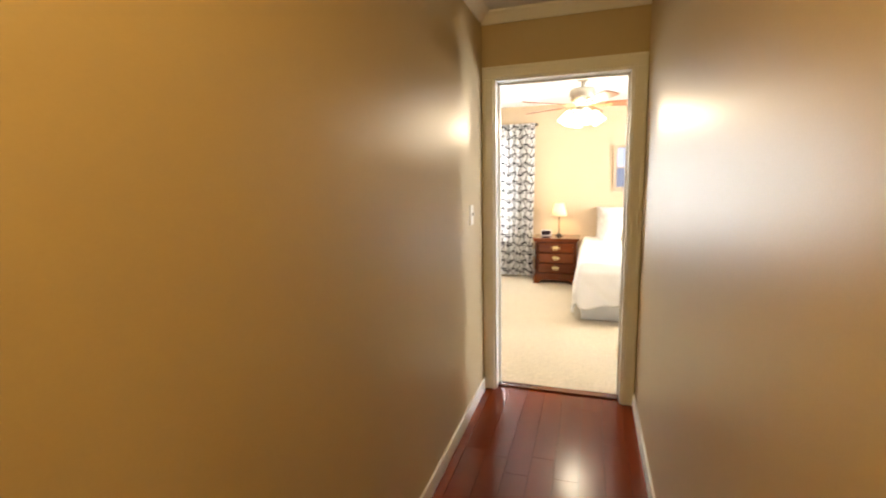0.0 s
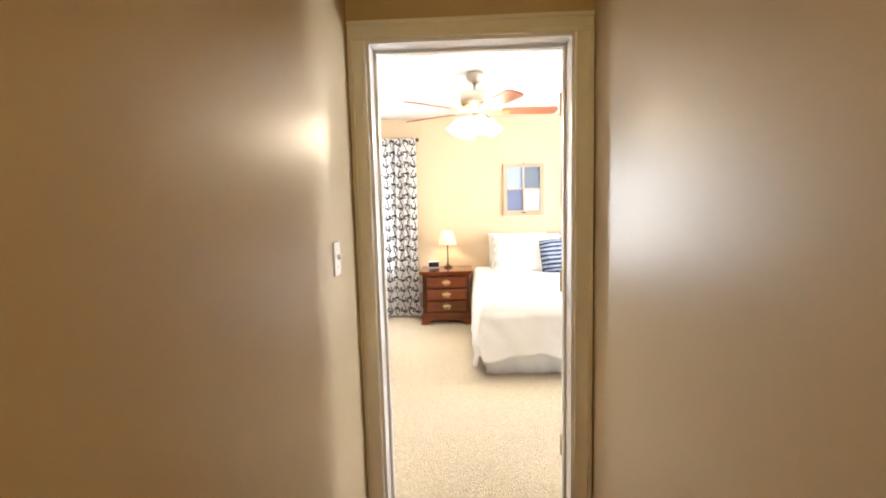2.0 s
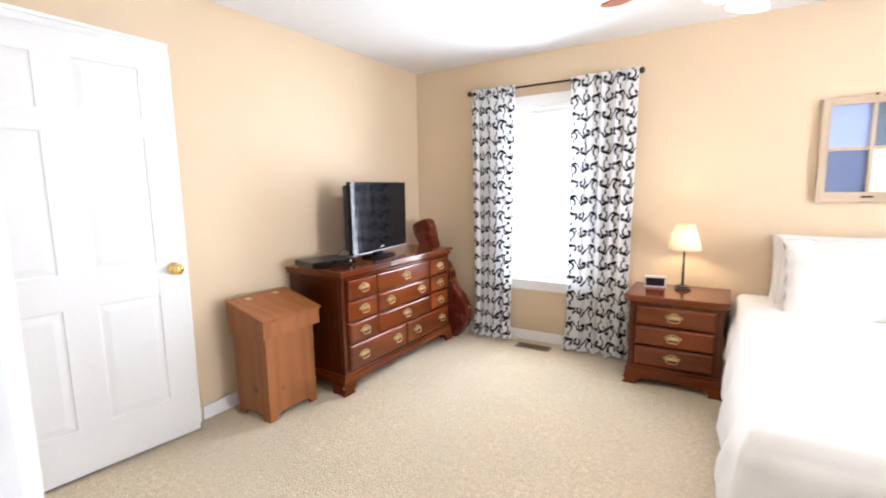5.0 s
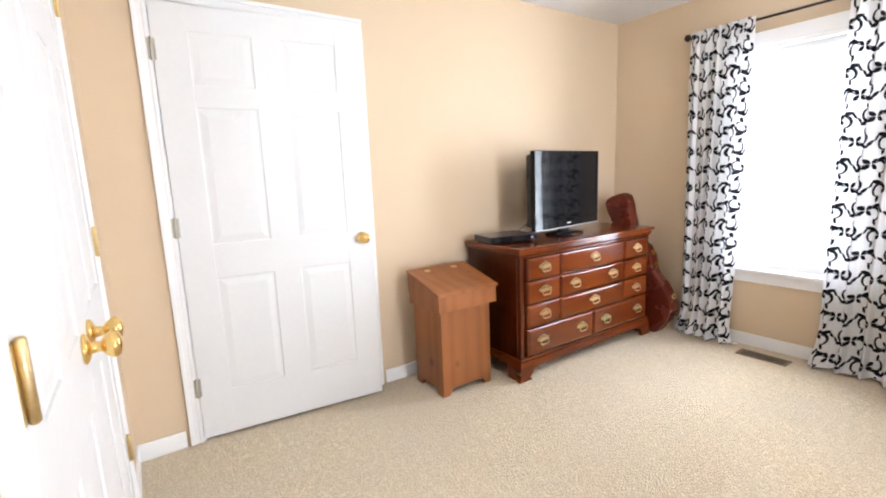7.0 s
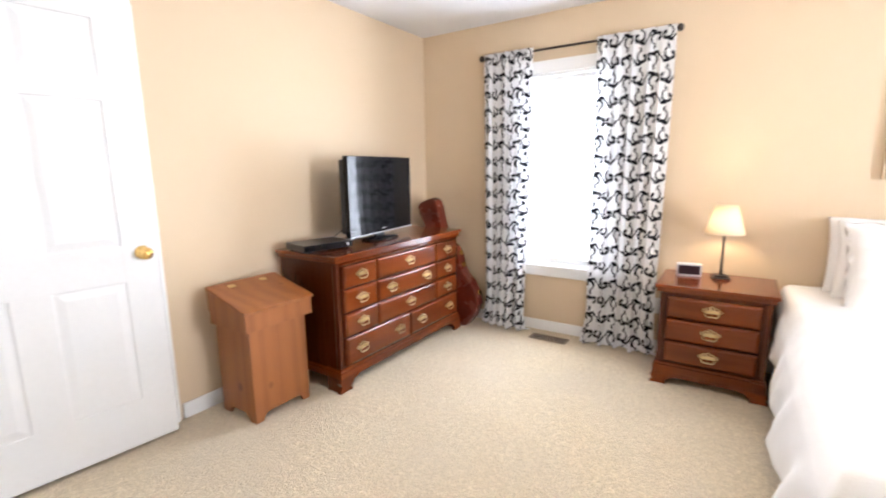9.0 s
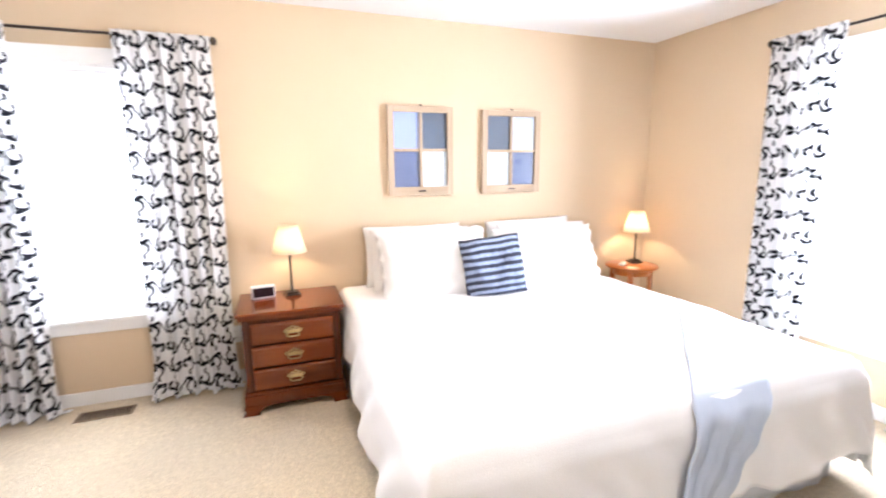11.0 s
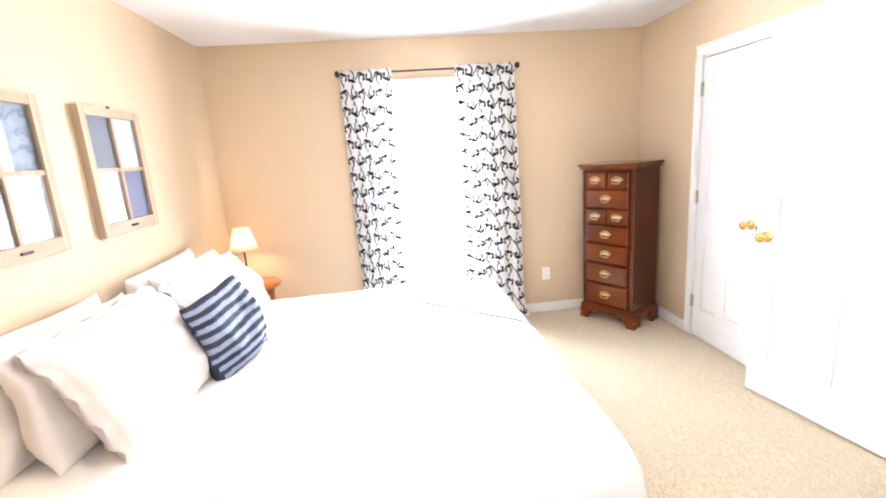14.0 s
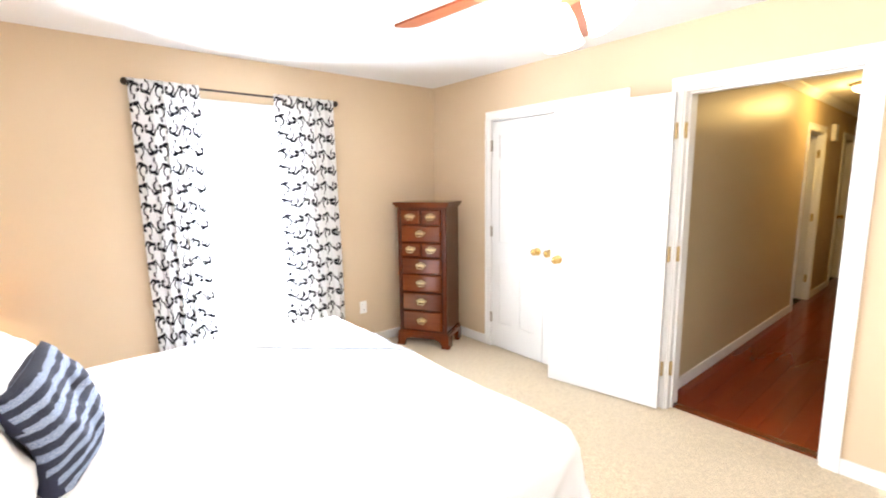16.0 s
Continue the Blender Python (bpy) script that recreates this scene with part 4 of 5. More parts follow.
for x in (BX0 + 0.15, BX1 - 0.15):
    for y in (BY0 + 0.2, BY1 - 0.2):
        part("leg", boxes((x - 0.02, y - 0.02, 0, x + 0.02, y + 0.02, 0.171), bev=0.003), M_BRONZE, bed)
bm = bmesh.new()
path = [(BX0 + 0.04, BY1 - 0.01), (BX0 + 0.04, BY0 + 0.045), (BX1 - 0.04, BY0 + 0.045), (BX1 - 0.04, BY1 - 0.01)]
prev, arc = None, 0.0
for (ax, ay), (bx, by) in zip(path, path[1:]):
    ln = math.hypot(bx - ax, by - ay)
    nx, ny = (by - ay) / ln * -1, (bx - ax) / ln
    n = int(ln / 0.02)
    for k in range(n + 1):
        q = k / n
        rip = 0.006 * math.sin((arc + q * ln) * 19) + 0.004 * math.sin((arc + q * ln) * 47)
        x, y = ax + (bx - ax) * q, ay + (by - ay) * q
        col = [bm.verts.new((x - nx * rip * s - nx * 0.012 * s, y - ny * rip * s - ny * 0.012 * s, z)) for z, s in ((0.36, 0.1), (0.24, 0.6), (0.12, 1.0), (0.006, 1.2))]
        if prev:
            for u in range(3):
                bm.faces.new((prev[u], col[u], col[u + 1], prev[u + 1])).smooth = True
        prev = col
    arc += ln
sk = part("bed_skirt", bm, M_SKIRT, bed, "pale blue-white pleated skirt")
sd = sk.modifiers.new("thickness", "SOLIDIFY")
sd.thickness = 0.003


def drape(s, t, lift=0.0, ripple=1.0):
    """Cloth lying on the bed: s across from the bed's west edge, t from its foot; beyond an edge it hangs."""
    w = BX1 - BX0
    dx = -s if s < 0 else (s - w if s > w else 0.0)
    sx = -1 if s < 0 else 1
    dy = -t if t < 0 else 0.0
    h = math.sqrt(dx * dx + dy * dy)
    x, y = BX0 + min(max(s, 0), w), BY0 + max(t, 0)
    soft = 0.05
    inner = min(s, w - s, t) if h == 0 else 0
    z = BZ + lift
    if h == 0:
        if inner < soft:
            z -= soft * (1 - math.sqrt(max(0.0, 1 - ((soft - inner) / soft) ** 2)))
        z += 0.010 * noise.noise((s * 2.2, t * 2.2, 0.3)) + 0.005 * noise.noise((s * 6, t * 7, 2.0)) + 0.002 * noise.noise((s * 17, t * 15, 4.0))
        return Vector((x, y, z))
    ux, uy = sx * dx / h, -dy / h
    a = s * 13 + t * 15
    press = 1 - 0.8 * min(1, max(0, (s - 0.62) / 0.2)) * min(1, max(0, (1.66 - s) / 0.2)) if dy > 0 else 1.0
    rip = press * ripple * (0.5 * math.sin(a) + 0.5 * noise.noise((s * 4.0, t * 4.0, 5.0))) * 0.032 * min(1, h / 0.3) + 0.006 * math.sin(s * 31 + t * 27 + 2 * noise.noise((s * 3, t * 3, 1.0))) * min(1, h / 0.2)
    corner = min(dx, dy) / h
    flare = 0.02 + 0.07 * h + rip + 0.06 * corner * h
    z = BZ + lift - soft - h * (0.97 - 0.10 * corner)
    k = min(1.0, h / 0.05)
    out = flare * k + lift
    z = max(z, 0.02 + 0.02 * (1 + math.sin(a * 0.7)))
    return Vector((x + ux * out, y + uy * out, z))


bm = bmesh.new()
foot_d = 0.39
ns, nt = 120, 120
w = BX1 - BX0
grid = []
for j in range(nt + 1):
    row = []
    for i in range(ns + 1):
        tt = -foot_d + (BY1 - BY0 - 0.02 + foot_d) * j / nt
        k = min(1.0, max(0.0, (tt - 0.5) / 1.5))
        side = 0.48 - 0.28 * k * k * (3 - 2 * k)
        s = -side + (w + 2 * side) * i / ns
        sc = 0.06 * math.sin(s * 8.5 + 1.0) + 0.03 * math.sin(s * 23)
        ss = 0.03 * math.sin(tt * 8.0)
        if tt < 0:
            tt *= 1 + sc
        if s < 0 or s > w:
            s = (s - w / 2) * 1.0 + w / 2 + (ss * (-1 if s < 0 else 1)) * (abs(s - w / 2) - w / 2) / side
        over = s - w if s > w else (-s if s < 0 else 0.0)
        if over > 0 and tt < 0:
            qa, qb = min(1.0, over / side), min(1.0, -tt / foot_d)
            rd = 0.5 if s < 0 else 0.22
            over, tt = over * math.sqrt(1 - rd * qb * qb), tt * math.sqrt(1 - rd * qa * qa)
            s = w + over if s > w else -over
        row.append(bm.verts.new(drape(s, tt)))
    grid.append(row)
for j in range(nt):
    for i in range(ns):
        bm.faces.new((grid[j][i], grid[j][i + 1], grid[j + 1][i + 1], grid[j + 1][i])).smooth = True
cv = tagged(part("coverlet", bm, M_SHEET, None), "white quilted coverlet spread over the bed with wavy hem", "coverlet")
sd = cv.modifiers.new("thickness", "SOLIDIFY")
sd.thickness, sd.offset = 0.008, 1
seam = [drape(0.06 + 0.9 * k / 40, 0.74 + 0.05 * math.sin(k / 9), 0.008) for k in range(41)]
part("seam", tube(bmesh.new(), seam, 0.003, 6), M_SHEET, cv, "raised seam line")

# throw: a folded band lying slantwise over the foot and the far side
bm = bmesh.new()
grid = []
L1, L2, L3 = 0.36, 1.32, 0.22
for j in range(90):
    q = j / 89 * (L1 + L2 + L3)
    row = []
    for i in range(26):
        c = i / 25
        if q < L1:
            s, tt = 0.86 + 0.12 * q / L1 + c * (0.26 + 0.14 * q / L1), -(L1 - q)
        elif q < L1 + L2:
            k = (q - L1) / L2
            ax, ay = 0.98, 0.0
            bx, by = w, 0.98
            cx, cy = 1.38, 0.0
            ex, ey = w, 0.52
            s = (ax + (bx - ax) * k) * (1 - c) + (cx + (ex - cx) * k) * c
            tt = (ay + (by - ay) * k) * (1 - c) + (cy + (ey - cy) * k) * c
        else:
            k = q - L1 - L2
            s, tt = w + k, 0.98 * (1 - c) + 0.52 * c
        p = drape(s, tt, 0.010, 1.0)
        p.z += 0.004 * math.sin(c * 9 + q * 2) * (1 if 0 < tt else 0)
        if tt < 0:
            p.y -= (0.009 + 0.008 * math.sin(c * 15 + 1.0) + 0.004 * math.sin(c * 41 + 3 * q)) * min(1, -tt / 0.12) + 0.006
        row.append(bm.verts.new(p))
    grid.append(row)
for j in range(89):
    for i in range(25):
        bm.faces.new((grid[j][i], grid[j][i + 1], grid[j + 1][i + 1], grid[j + 1][i])).smooth = True
hem = [v.co.copy() for v in grid[0]]
th = thing("throw_blanket", pose(0, 0, 0), "pale blue throw with dark fringe folded over the bed foot", "blanket")
tb = part("cloth", bm, M_THROW, th)
sd = tb.modifiers.new("thickness", "SOLIDIFY")
sd.thickness, sd.offset = 0.005, 0
bm = bmesh.new()
for k in range(len(hem) - 1):
    for f in (0.2, 0.7):
        p = hem[k].lerp(hem[k + 1], f)
        tube(bm, [p + Vector((0, 0, 0.004)), p + Vector((random.uniform(-0.006, 0.006), random.uniform(-0.004, 0.004), -0.018)), p + Vector((random.uniform(-0.01, 0.01), random.uniform(-0.006, 0.004), -0.036))], 0.0028, 5)
part("fringe", bm, M_FRINGE, th, "dark knotted fringe")


def cushion(name, m, w, h, d, mat, label, category, group="", seed=0, n=30, flange=0.0, back=None):
    """A stuffed pillow with pulled corners: local x across, z up, y through it."""
    bm = bmesh.new()
    uv = bm.loops.layers.uv.new("UVMap")
    faces = []
    for side in (-1, 1):
        g = []
        for j in range(n + 1):
            row = []
            for i in range(n + 1):
                a, b = 2 * i / n - 1, 2 * j / n - 1
                fa, fb = min(1.0, abs(a) / (1 - flange / w)), min(1.0, abs(b) / (1 - flange / h))
                prof = max(0.0, (1 - fa ** 2.8) * (1 - fb ** 2.8)) ** 0.5
                edge = max(0.0, (abs(a) - 1 + flange / w) * w, (abs(b) - 1 + flange / h) * h) if flange else 0.0
                pinch = 1 - 0.085 * (1 - b * b) * abs(a) ** 3
                pinz = 1 - 0.085 * (1 - a * a) * abs(b) ** 3
                wr = 0.12 * d * noise.noise((a * 1.6 + seed, b * 1.6, side * 2.0)) + 0.08 * d * noise.noise((a * 4 + seed, b * 4, side)) + 0.035 * d * noise.noise((a * 11 + seed, b * 9, side)) + 0.05 * d * math.sin(9 * (a - b) + seed + 4 * noise.noise((a * 2, b * 2, seed))) * abs(a * b)
                rc = 1 - 0.055 * a * a * b * b
                sca = 1 + (0.016 * abs(math.sin(b * 9)) if abs(a) == 1 else 0.0)
                scb = 1 + (0.022 * abs(math.sin(a * 13)) if abs(b) == 1 else 0.0)
                if not flange:
                    sca = scb = 1
                x, z = a * w / 2 * pinch * rc * sca, b * h / 2 * pinz * rc * scb
                y = side * (d / 2 * prof * (1 + 0.0) + wr * prof) + 0.02 * noise.noise((a * 1.3, b * 1.3, seed + 9.0)) * 2 + side * (0.002 if edge and abs(a) < 1 and abs(b) < 1 else 0.0) + edge * 0.35 * math.sin(16 * (a + b) + seed)
                row.append((bm.verts.new((x, y, z + 0.006 * noise.noise((a * 2, seed, b * 2)))), (i / n, j / n)))
            g.append(row)
        for j in range(n):
            for i in range(n):
                faces.append((g[j][i], g[j][i + 1], g[j + 1][i + 1], g[j + 1][i]))
    for q in faces:
        f = bm.faces.new([p[0] for p in q])
        f.smooth = True
        for lp, p in zip(f.loops, q):
            lp[uv].uv = p[1]
    bmesh.ops.remove_doubles(bm, verts=[v for v in bm.verts if v.is_boundary], dist=0.0005)
    if back:
        for f in bm.faces:
            f.material_index = 1 if f.calc_center_median().y > 0 else 0
    o = part(name, bm, mat, None)
    if back:
        o.data.materials.append(back)
    o.matrix_world = m
    return tagged(o, label, category, group)


PL = "plump white bed pillow leaning on the wall"
for k, (x, y, z, rx, ry, rz, pw, ph, pd) in enumerate((
        (1.04, 3.500, 0.805, -10, 0, -1, 0.76, 0.45, 0.15), (2.00, 3.495, 0.805, -12, -1, 1, 0.80, 0.46, 0.15),
        (1.07, 3.385, 0.795, -17, 1, 1, 0.78, 0.46, 0.17), (2.05, 3.375, 0.79, -18, 0, -3, 0.80, 0.45, 0.17),
        (1.12, 3.235, 0.785, -33, 0, 0, 0.84, 0.56, 0.22), (1.98, 3.215, 0.765, -33, 1, -3, 0.86, 0.52, 0.22))):
    cushion("pillow", pose(x, y, z, rx, ry, rz), pw, ph, pd, M_SHEET, PL if k < 4 else "white pillow sham with a scalloped edge", "pillow", "bed pillows", seed=k * 3.1, flange=0.05 if k > 3 else 0.0, n=44)
u = Vector((0.356, -0.10, 0.050)).normalized()
n_ = u.cross(Vector((-0.075, 0.134, 0.36))).normalized()
up = n_.cross(u)
mm = Matrix((( u.x, -n_.x, up.x, 1.428), (u.y, -n_.y, up.y, 3.012), (u.z, -n_.z, up.z, 0.785), (0, 0, 0, 1)))
cushion("striped_cushion", mm, 0.425, 0.415, 0.14, M_STRIPE, "square cushion with navy and pale blue knit stripes", "cushion", seed=4.4, back=M_NAVY)

# ---- nightstand things, lamps, round table ----


def table_lamp(m, hh, label):
    ob = thing("table_lamp", m, label, "lamp", "bedside lamps")
    bm = box(bmesh.new(), -0.048, -0.048, 0, 0.048, 0.048, 0.012, bev=0.003)
    box(bm, -0.034, -0.034, 0.012, 0.034, 0.034, 0.026, bev=0.004)
    part("base", bm, M_BRONZE, ob)
    part("stem", lathe(bmesh.new(), [(0.015, 0.025), (0.010, 0.04), (0.008, 0.06), (0.007, hh - 0.15), (0.010, hh - 0.14), (0.006, hh - 0.12), (0.0, hh - 0.119)], 14), M_BRONZE, ob)
    zb = hh - 0.172
    bm = bmesh.new()
    lathe(bm, [(0.107, zb), (0.058, hh), (0.0565, hh), (0.1055, zb), (0.107, zb)], 40)
    part("shade", bm, M_SHADE, ob, "cream cone shade, lit")
    b = lathe(bmesh.new(), [(0.0, hh - 0.12), (0.012, hh - 0.115), (0.022, hh - 0.09), (0.024, hh - 0.075), (0.018, hh - 0.057), (0.0, hh - 0.05)], 16)
    bo = part("bulb", b, M_BULB, ob, "lit frosted bulb")
    bo.visible_shadow = False
    return ob


table_lamp(pose(0.186, 3.40, 0.6215, 0, 0, 8), 0.452, "lit bronze table lamp with cream shade on the nightstand")
table_lamp(pose(2.965, 3.41, 0.606, 0, 0, -10), 0.437, "lit bronze table lamp with cream shade on the round table")
ck = thing("alarm_clock", pose(0.012, 3.40, 0.6215, 0, 0, 8), "small silver alarm clock with a dark display", "clock")
part("body", boxes((-0.070, -0.03, 0, 0.070, 0.014, 0.080), bev=0.007), M_SILVER, ck)
part("display", boxes((-0.060, -0.0330, 0.013, 0.060, -0.0295, 0.070), bev=0.001), M_DISPLAY, ck, "dark display window")
part("button_strip", boxes((-0.045, -0.014, 0.0795, 0.045, 0.002, 0.083), bev=0.0015), M_SILVER, ck)

rt = thing("round_table", pose(2.885, 3.355, 0), "small round orange-stained wooden side table", "table")
part("tabletop", lathe(bmesh.new(), [(0, 0.583), (0.198, 0.583), (0.206, 0.588), (0.208, 0.596), (0.203, 0.604), (0, 0.606)], 48), M_TABLE, rt)
part("apron", lathe(bmesh.new(), [(0.14, 0.53), (0.15, 0.53), (0.15, 0.584), (0.14, 0.584), (0.14, 0.53)], 32), M_TABLE, rt)
for k in range(4):
    a = math.pi / 4 + k * math.pi / 2
    cx, cy = 0.145 * math.cos(a), 0.145 * math.sin(a)
    part("leg", lathe(bmesh.new(), [(0, 0), (0.012, 0), (0.014, 0.03), (0.018, 0.35), (0.020, 0.45), (0.021, 0.583), (0, 0.583)], 12, cx, cy), M_TABLE, rt)
part("shelf", lathe(bmesh.new(), [(0, 0.2), (0.135, 0.2), (0.138, 0.206), (0.135, 0.212), (0, 0.212)], 32), M_TABLE, rt)
ph = thing("remote_handset", pose(2.80, 3.36, 0.6065, 0, 0, 35), "small white handset lying on the round table", "handset")
part("body", boxes((-0.05, -0.022, 0, 0.05, 0.022, 0.022), bev=0.008), M_PLATE, ph)
part("keypad", boxes((-0.03, -0.014, 0.0215, 0.03, 0.014, 0.024), bev=0.001), M_SILVER, ph)

# ---- sash frames on the wall ----


FABRIC = {"l": (M_FABL, "periwinkle fabric"), "p": (M_FABP, "pale grey-blue fabric"), "d": (M_FABD, "slate blue fabric"), "b": (M_FABB, "denim blue fabric"), "w": (M_TICK, "white striped ticking")}


def sash_picture(x0, x1, z0, z1, panes, label):
    ob = thing("sash_frame", pose(x0, NY - 0.036, z0), label, "wall art", "sash frames")
    w, h, s = x1 - x0, z1 - z0, 0.045
    fr = [(0, 0, 0, s, 0.034, h), (w - s, 0, 0, w, 0.034, h), (s, 0.001, h - s * 0.95, w - s, 0.034, h), (s, 0.001, 0, w - s, 0.034, s * 1.35)]
    for k, r in enumerate(fr):
        part("rail", boxes(r, bev=0.003), M_SASH if k < 2 else M_SASHH, ob)
    zm = (h + s * 0.4) / 2
    part("muntin", boxes((w / 2 - 0.010, 0.004, s * 1.35, w / 2 + 0.010, 0.03, h - s * 0.95), bev=0.003), M_SASH, ob)
    part("muntin", boxes((s, 0.0045, zm - 0.010, w / 2 - 0.010, 0.03, zm + 0.010), bev=0.003), M_SASH, ob)
    part("muntin", boxes((w / 2 + 0.010, 0.0045, zm - 0.010, w - s, 0.03, zm + 0.010), bev=0.003), M_SASH, ob)
    cells = [(s, w / 2 - 0.01, zm + 0.01, h - s * 0.95), (w / 2 + 0.01, w - s, zm + 0.01, h - s * 0.95), (s, w / 2 - 0.01, s * 1.35, zm - 0.01), (w / 2 + 0.01, w - s, s * 1.35, zm - 0.01)]
    for (a, b, c, d), mt in zip(cells, panes):
        part("fabric_panel", boxes((a, 0.022, c, b, 0.027, d)), FABRIC[mt][0], ob, FABRIC[mt][1])
        g = part("pane", boxes((a, 0.014, c, b, 0.017, d)), M_GLASS, ob, "old clear glass")
        g.visible_shadow = False
    part("latch", boxes((w / 2 - 0.028, -0.008, 0.026, w / 2 + 0.028, 0.001, 0.038), bev=0.003), M_BRONZE, ob, "dark metal sash pull")
    part("hook", boxes((w / 2 - 0.008, 0.006, h, w / 2 + 0.008, 0.014, h + 0.012), bev=0.001), M_BRONZE, ob)


sash_picture(0.882, 1.372, 1.222, 1.846, "ldbw", "old pale wooden window sash with blue fabric panes")
sash_picture(1.604, 2.100, 1.222, 1.838, "dpwb", "old pale wooden window sash with blue fabric panes")

# ---- ceiling fan ----
fan = thing("ceiling_fan", pose(FAN[0], FAN[1], 0), "nickel ceiling fan with cherry blades and lit glass shades", "ceiling fan")
part("canopy", lathe(bmesh.new(), [(0, 2.4285), (0.068, 2.4285), (0.068, 2.40), (0.055, 2.36), (0.03, 2.345), (0, 2.345)], 32), M_NICKEL, fan)
part("downrod", lathe(bmesh.new(), [(0, 2.25), (0.013, 2.25), (0.013, 2.35), (0, 2.35)], 12), M_NICKEL, fan)
part("motor_housing", lathe(bmesh.new(), [(0, 2.295), (0.05, 2.292), (0.105, 2.280), (0.118, 2.262), (0.120, 2.205), (0.112, 2.190), (0.092, 2.178), (0.07, 2.150), (0.058, 2.115), (0, 2.115)], 40), M_NICKEL, fan)
vents = bmesh.new()
for k in range(24):
    a = 2 * math.pi * k / 24
    c, s_ = math.cos(a), math.sin(a)
    tube(vents, [(0.074 * c, 0.074 * s_, 2.152), (0.110 * c, 0.110 * s_, 2.186)], 0.005, 5)
part("vent_ribs", vents, M_ABRASS, fan)
part("light_fitter", lathe(bmesh.new(), [(0, 2.116), (0.052, 2.116), (0.058, 2.10), (0.05, 2.065), (0.03, 2.045), (0.012, 2.03), (0, 2.025)], 24), M_NICKEL, fan)
BL = [(0.0, -0.045), (0.03, -0.056), (0.30, -0.066), (0.43, -0.068), (0.452, -0.05), (0.46, 0.0), (0.452, 0.05), (0.43, 0.068), (0.30, 0.066), (0.03, 0.056), (0.0, 0.045)]
bm = slab(bmesh.new(), BL, -0.004, 0.004, 0.0015)
bmesh.ops.rotate(bm, matrix=Matrix.Rotation(radians(-90), 3, "X"), verts=bm.verts)
BLADE = mesh_of("blade", bm, M_BLADE)
bm = slab(bmesh.new(), [(-0.13, -0.014), (0.0, -0.020), (0.05, -0.042), (0.07, 0.0), (0.05, 0.042), (0.0, 0.020), (-0.13, 0.014)], -0.003, 0.003)
bmesh.ops.rotate(bm, matrix=Matrix.Rotation(radians(-90), 3, "X"), verts=bm.verts)
IRON = mesh_of("blade_iron", bm, M_ABRASS)
for k in range(5):
    a = radians(5 + 72 * k)
    mt = Matrix.Rotation(a, 4, "Z") @ Matrix.Translation((0.215, 0, 2.128)) @ Matrix.Rotation(radians(-12), 4, "X")
    bl = part("blade", BLADE, None, fan, "cherry wood blade", at=mt)
    part("blade_iron", IRON, None, bl, "brass blade iron", at=Matrix.Translation((0, 0, -0.0075)))
for k in range(4):
    a = radians(20 + 90 * k)
    c, s_ = math.cos(a), math.sin(a)
    part("arm", tube(bmesh.new(), [(0.04 * c, 0.04 * s_, 2.08), (0.09 * c, 0.09 * s_, 2.085), (0.115 * c, 0.115 * s_, 2.065)], 0.008, 8), M_NICKEL, fan)
    bm = lathe(bmesh.new(), [(0.022, 0.0), (0.032, -0.012), (0.045, -0.05), (0.052, -0.09), (0.066, -0.125), (0.063, -0.125), (0.049, -0.09), (0.042, -0.05), (0.028, -0.012), (0.018, -0.004)], 24)
    sh = part("glass_shade", bm, M_BULB, fan, "lit frosted bell shade", at=Matrix.Translation((0.115 * c, 0.115 * s_, 2.065)) @ Matrix.Rotation(a, 4, "Z") @ Matrix.Rotation(radians(-32), 4, "Y"))
    sh.visible_shadow = False

# ---- small fixtures ----


def outlet(m, label):
    ob = thing("wall_outlet", m, label, "outlet", "outlets")
    part("plate", boxes((-0.036, -0.006, -0.058, 0.036, 0.0, 0.058), bev=0.003), M_PLATE, ob)
    for z in (-0.024, 0.024):
        s = part("socket", boxes((-0.016, -0.0085, z - 0.014, 0.016, -0.005, z + 0.014), bev=0.003), M_PLATE, ob)
        for x in (-0.006, 0.006):
            part("slot", boxes((x - 0.001, -0.0088, z - 0.005, x + 0.001, -0.008, z + 0.005)), M_DARK, s)


outlet(pose(-0.185, NY - 0.0005, 0.337), "white duplex wall outlet beside the nightstand")
outlet(pose(EX - 0.0005, 0.879, 0.363, 0, 0, -90), "white duplex wall outlet under the window wall")
sw = thing("light_switch", pose(HW + 0.0005, -0.479, 1.224, 0, 0, 90), "white toggle light switch on the hallway wall", "switch")
part("plate", boxes((-0.036, -0.006, -0.058, 0.036, 0.0, 0.058), bev=0.003), M_PLATE, sw)
part("toggle", boxes((-0.005, -0.018, -0.004, 0.005, -0.005, 0.014), bev=0.002), M_PLATE, sw)
for z in (-0.03, 0.03):
    part("screw", lathe(bmesh.new(), [(0, 0), (0.003, 0), (0.003, 0.001), (0, 0.0015)], 10), M_SILVER, sw, at=pose(0, -0.006, z, 90))
vt = thing("floor_vent", pose(-0.905, 3.425, 0), "brown metal floor register set in the carpet", "vent")
part("frame", boxes((-0.145, -0.055, 0, 0.145, -0.043, 0.006), (-0.145, 0.043, 0, 0.145, 0.055, 0.006), (-0.145, -0.043, 0, -0.13, 0.043, 0.006), (0.13, -0.043, 0, 0.145, 0.043, 0.006), bev=0.001), M_VENT, vt)
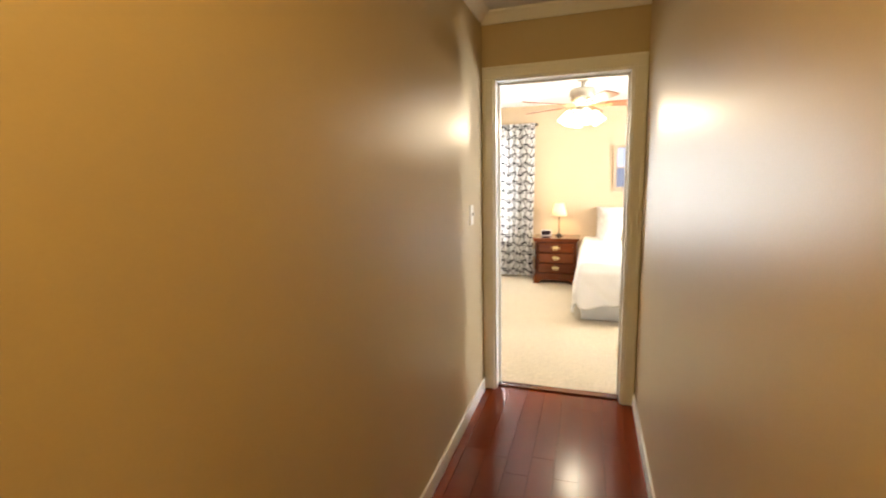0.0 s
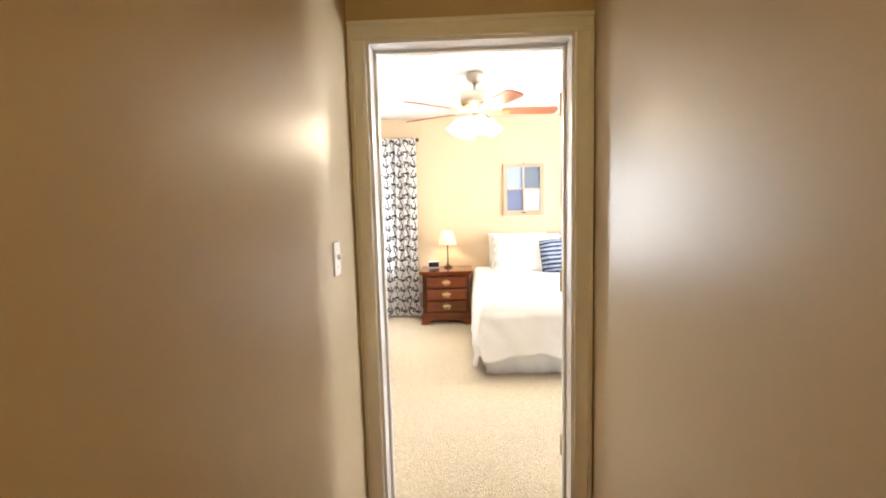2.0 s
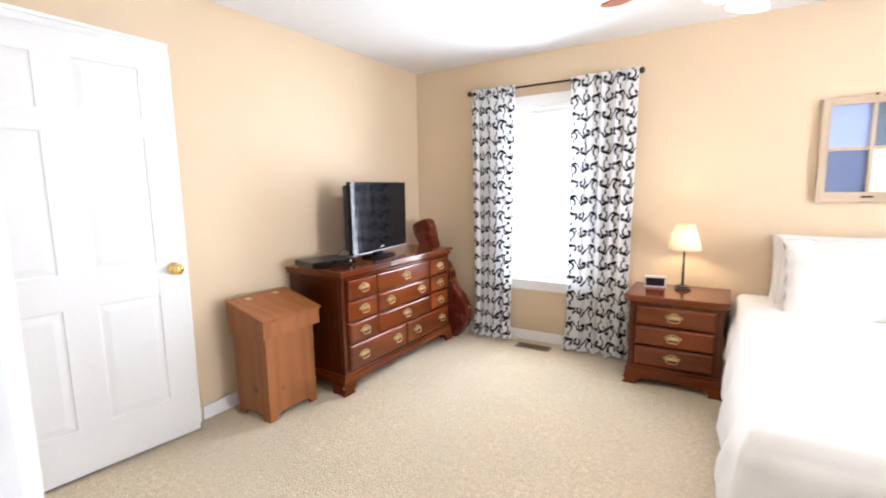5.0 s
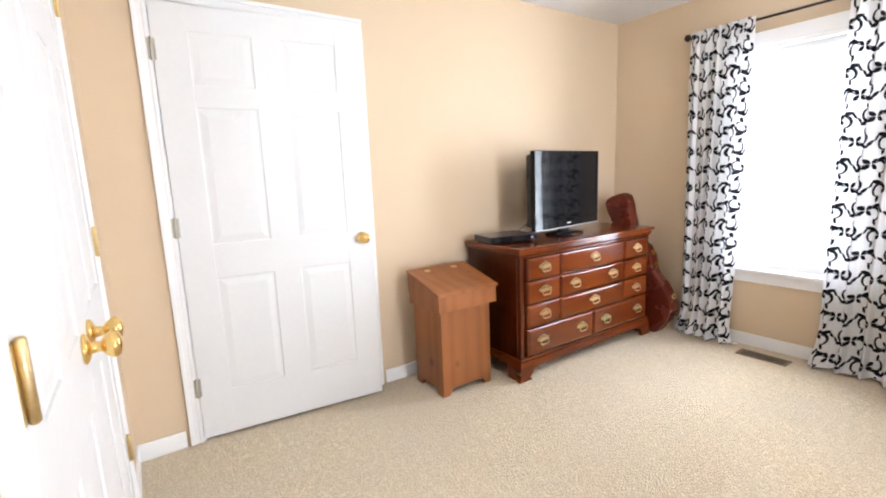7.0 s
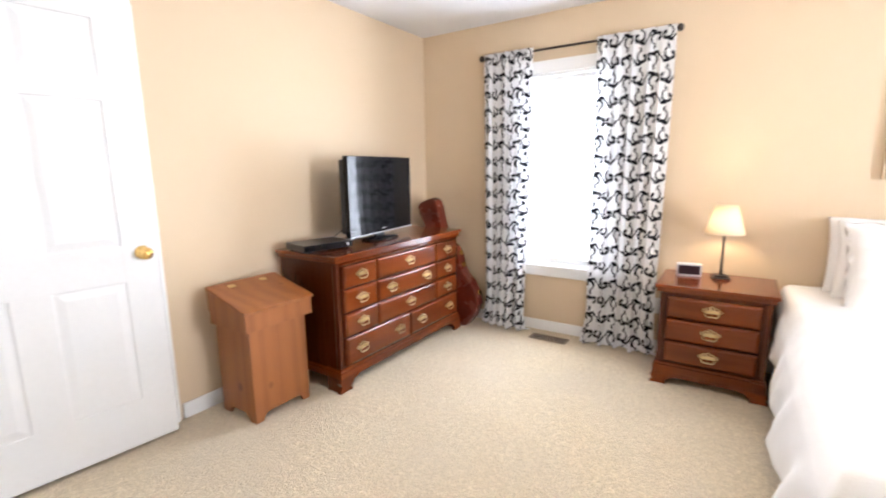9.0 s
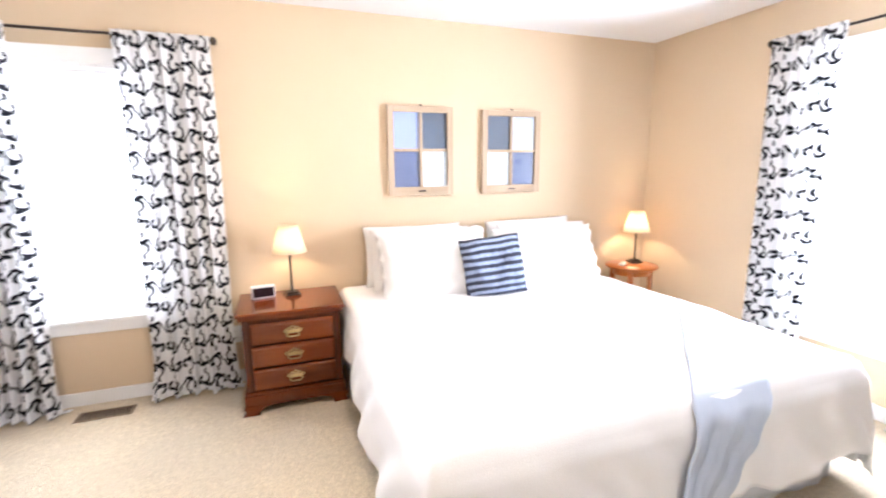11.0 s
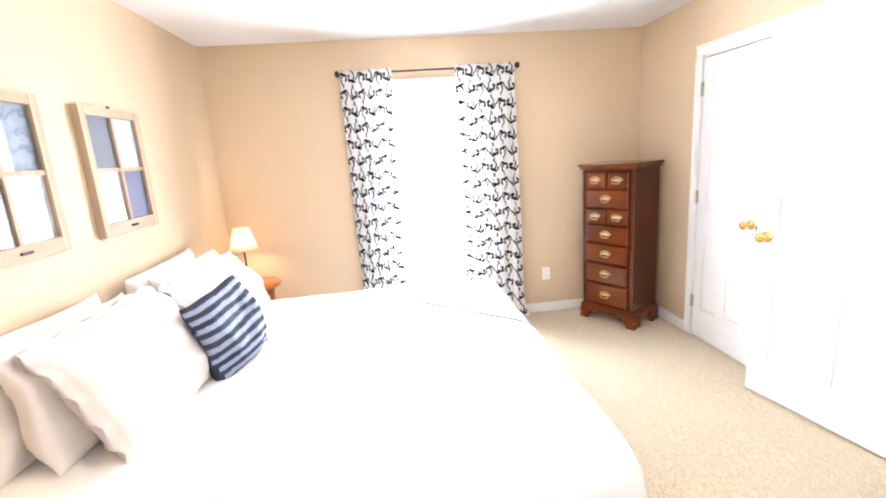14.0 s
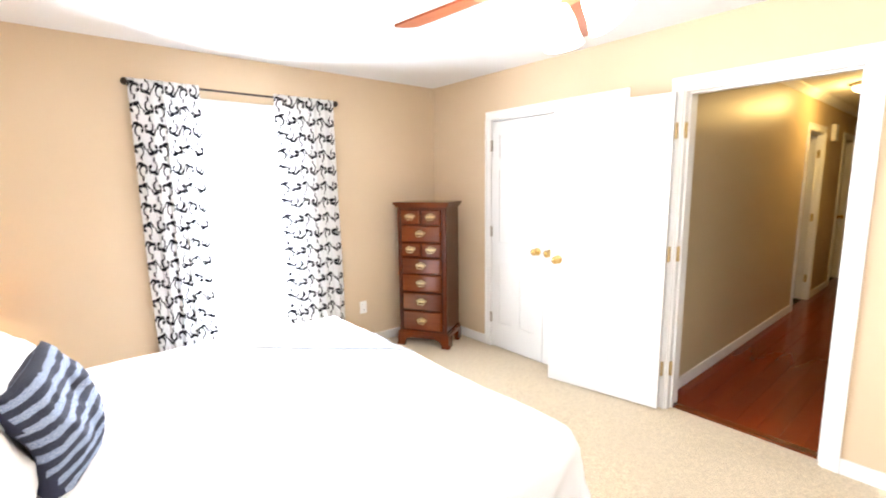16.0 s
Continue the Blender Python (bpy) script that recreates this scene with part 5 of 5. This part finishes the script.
part("backing", boxes((-0.13, -0.043, 0.0004, 0.13, 0.043, 0.0014)), M_DARK, vt)
for k in range(18):
    x = -0.124 + k * 0.0146
    part("slat", boxes((x - 0.0022, -0.043, 0.0015, x + 0.0022, 0.043, 0.005)), M_VENT, vt)
hl = thing("hall_ceiling_light", pose(0.41, -3.24, 0), "lit flush glass dome light on the hallway ceiling", "ceiling light")
part("rim", lathe(bmesh.new(), [(0, 2.4295), (0.15, 2.4295), (0.155, 2.415), (0.148, 2.40), (0, 2.40)], 40), M_NICKEL, hl)
dm = part("dome", lathe(bmesh.new(), [(0.142, 2.40), (0.135, 2.375), (0.11, 2.35), (0.07, 2.335), (0.0, 2.33)], 40), M_DOME, hl, "lit frosted glass dome")
dm.visible_shadow = False
cb = thing("door_chime", pose(HE - 0.0005, -4.50, 2.06, 0, 0, -90), "white door chime box high on the hallway wall", "chime")
part("cover", boxes((-0.07, -0.05, -0.1, 0.07, 0, 0.1), bev=0.006), M_PLATE, cb)
for k in range(4):
    part("grille_slot", boxes((-0.045, -0.0508, -0.05 + k * 0.02, 0.045, -0.0495, -0.045 + k * 0.02)), M_DARK, cb)

# ---- hall floor planks ----
pw, plen = 0.118, 1.22
bm = box(bmesh.new(), 0.0006, 0.0006, -0.012, pw - 0.0006, plen - 0.0006, 0.0, bev=0.0)
bmesh.ops.bevel(bm, geom=[e for e in bm.edges if all(v.co.z > -0.001 for v in e.verts)], offset=0.0007, segments=1, affect="EDGES")
PLANK = mesh_of("plank", bm, M_FLOOR)
rnd = random.Random(5)
for i in range(9):
    off = rnd.uniform(0.2, 1.0)
    for j in range(6):
        y0 = -0.086 - off - (j + 1) * plen
        if y0 < HY - 0.9:
            continue
        part("plank", PLANK, None, floor_hall, at=pose(HW - 0.06 + i * pw, y0, 0.0))
    bm = box(bmesh.new(), 0.0006, 0.0, -0.012, pw - 0.0006, off - 0.0012, 0.0)
    part("plank", mesh_of("plank", bm, M_FLOOR), None, floor_hall, at=pose(HW - 0.06 + i * pw, -0.086 - off + 0.0006, 0.0))
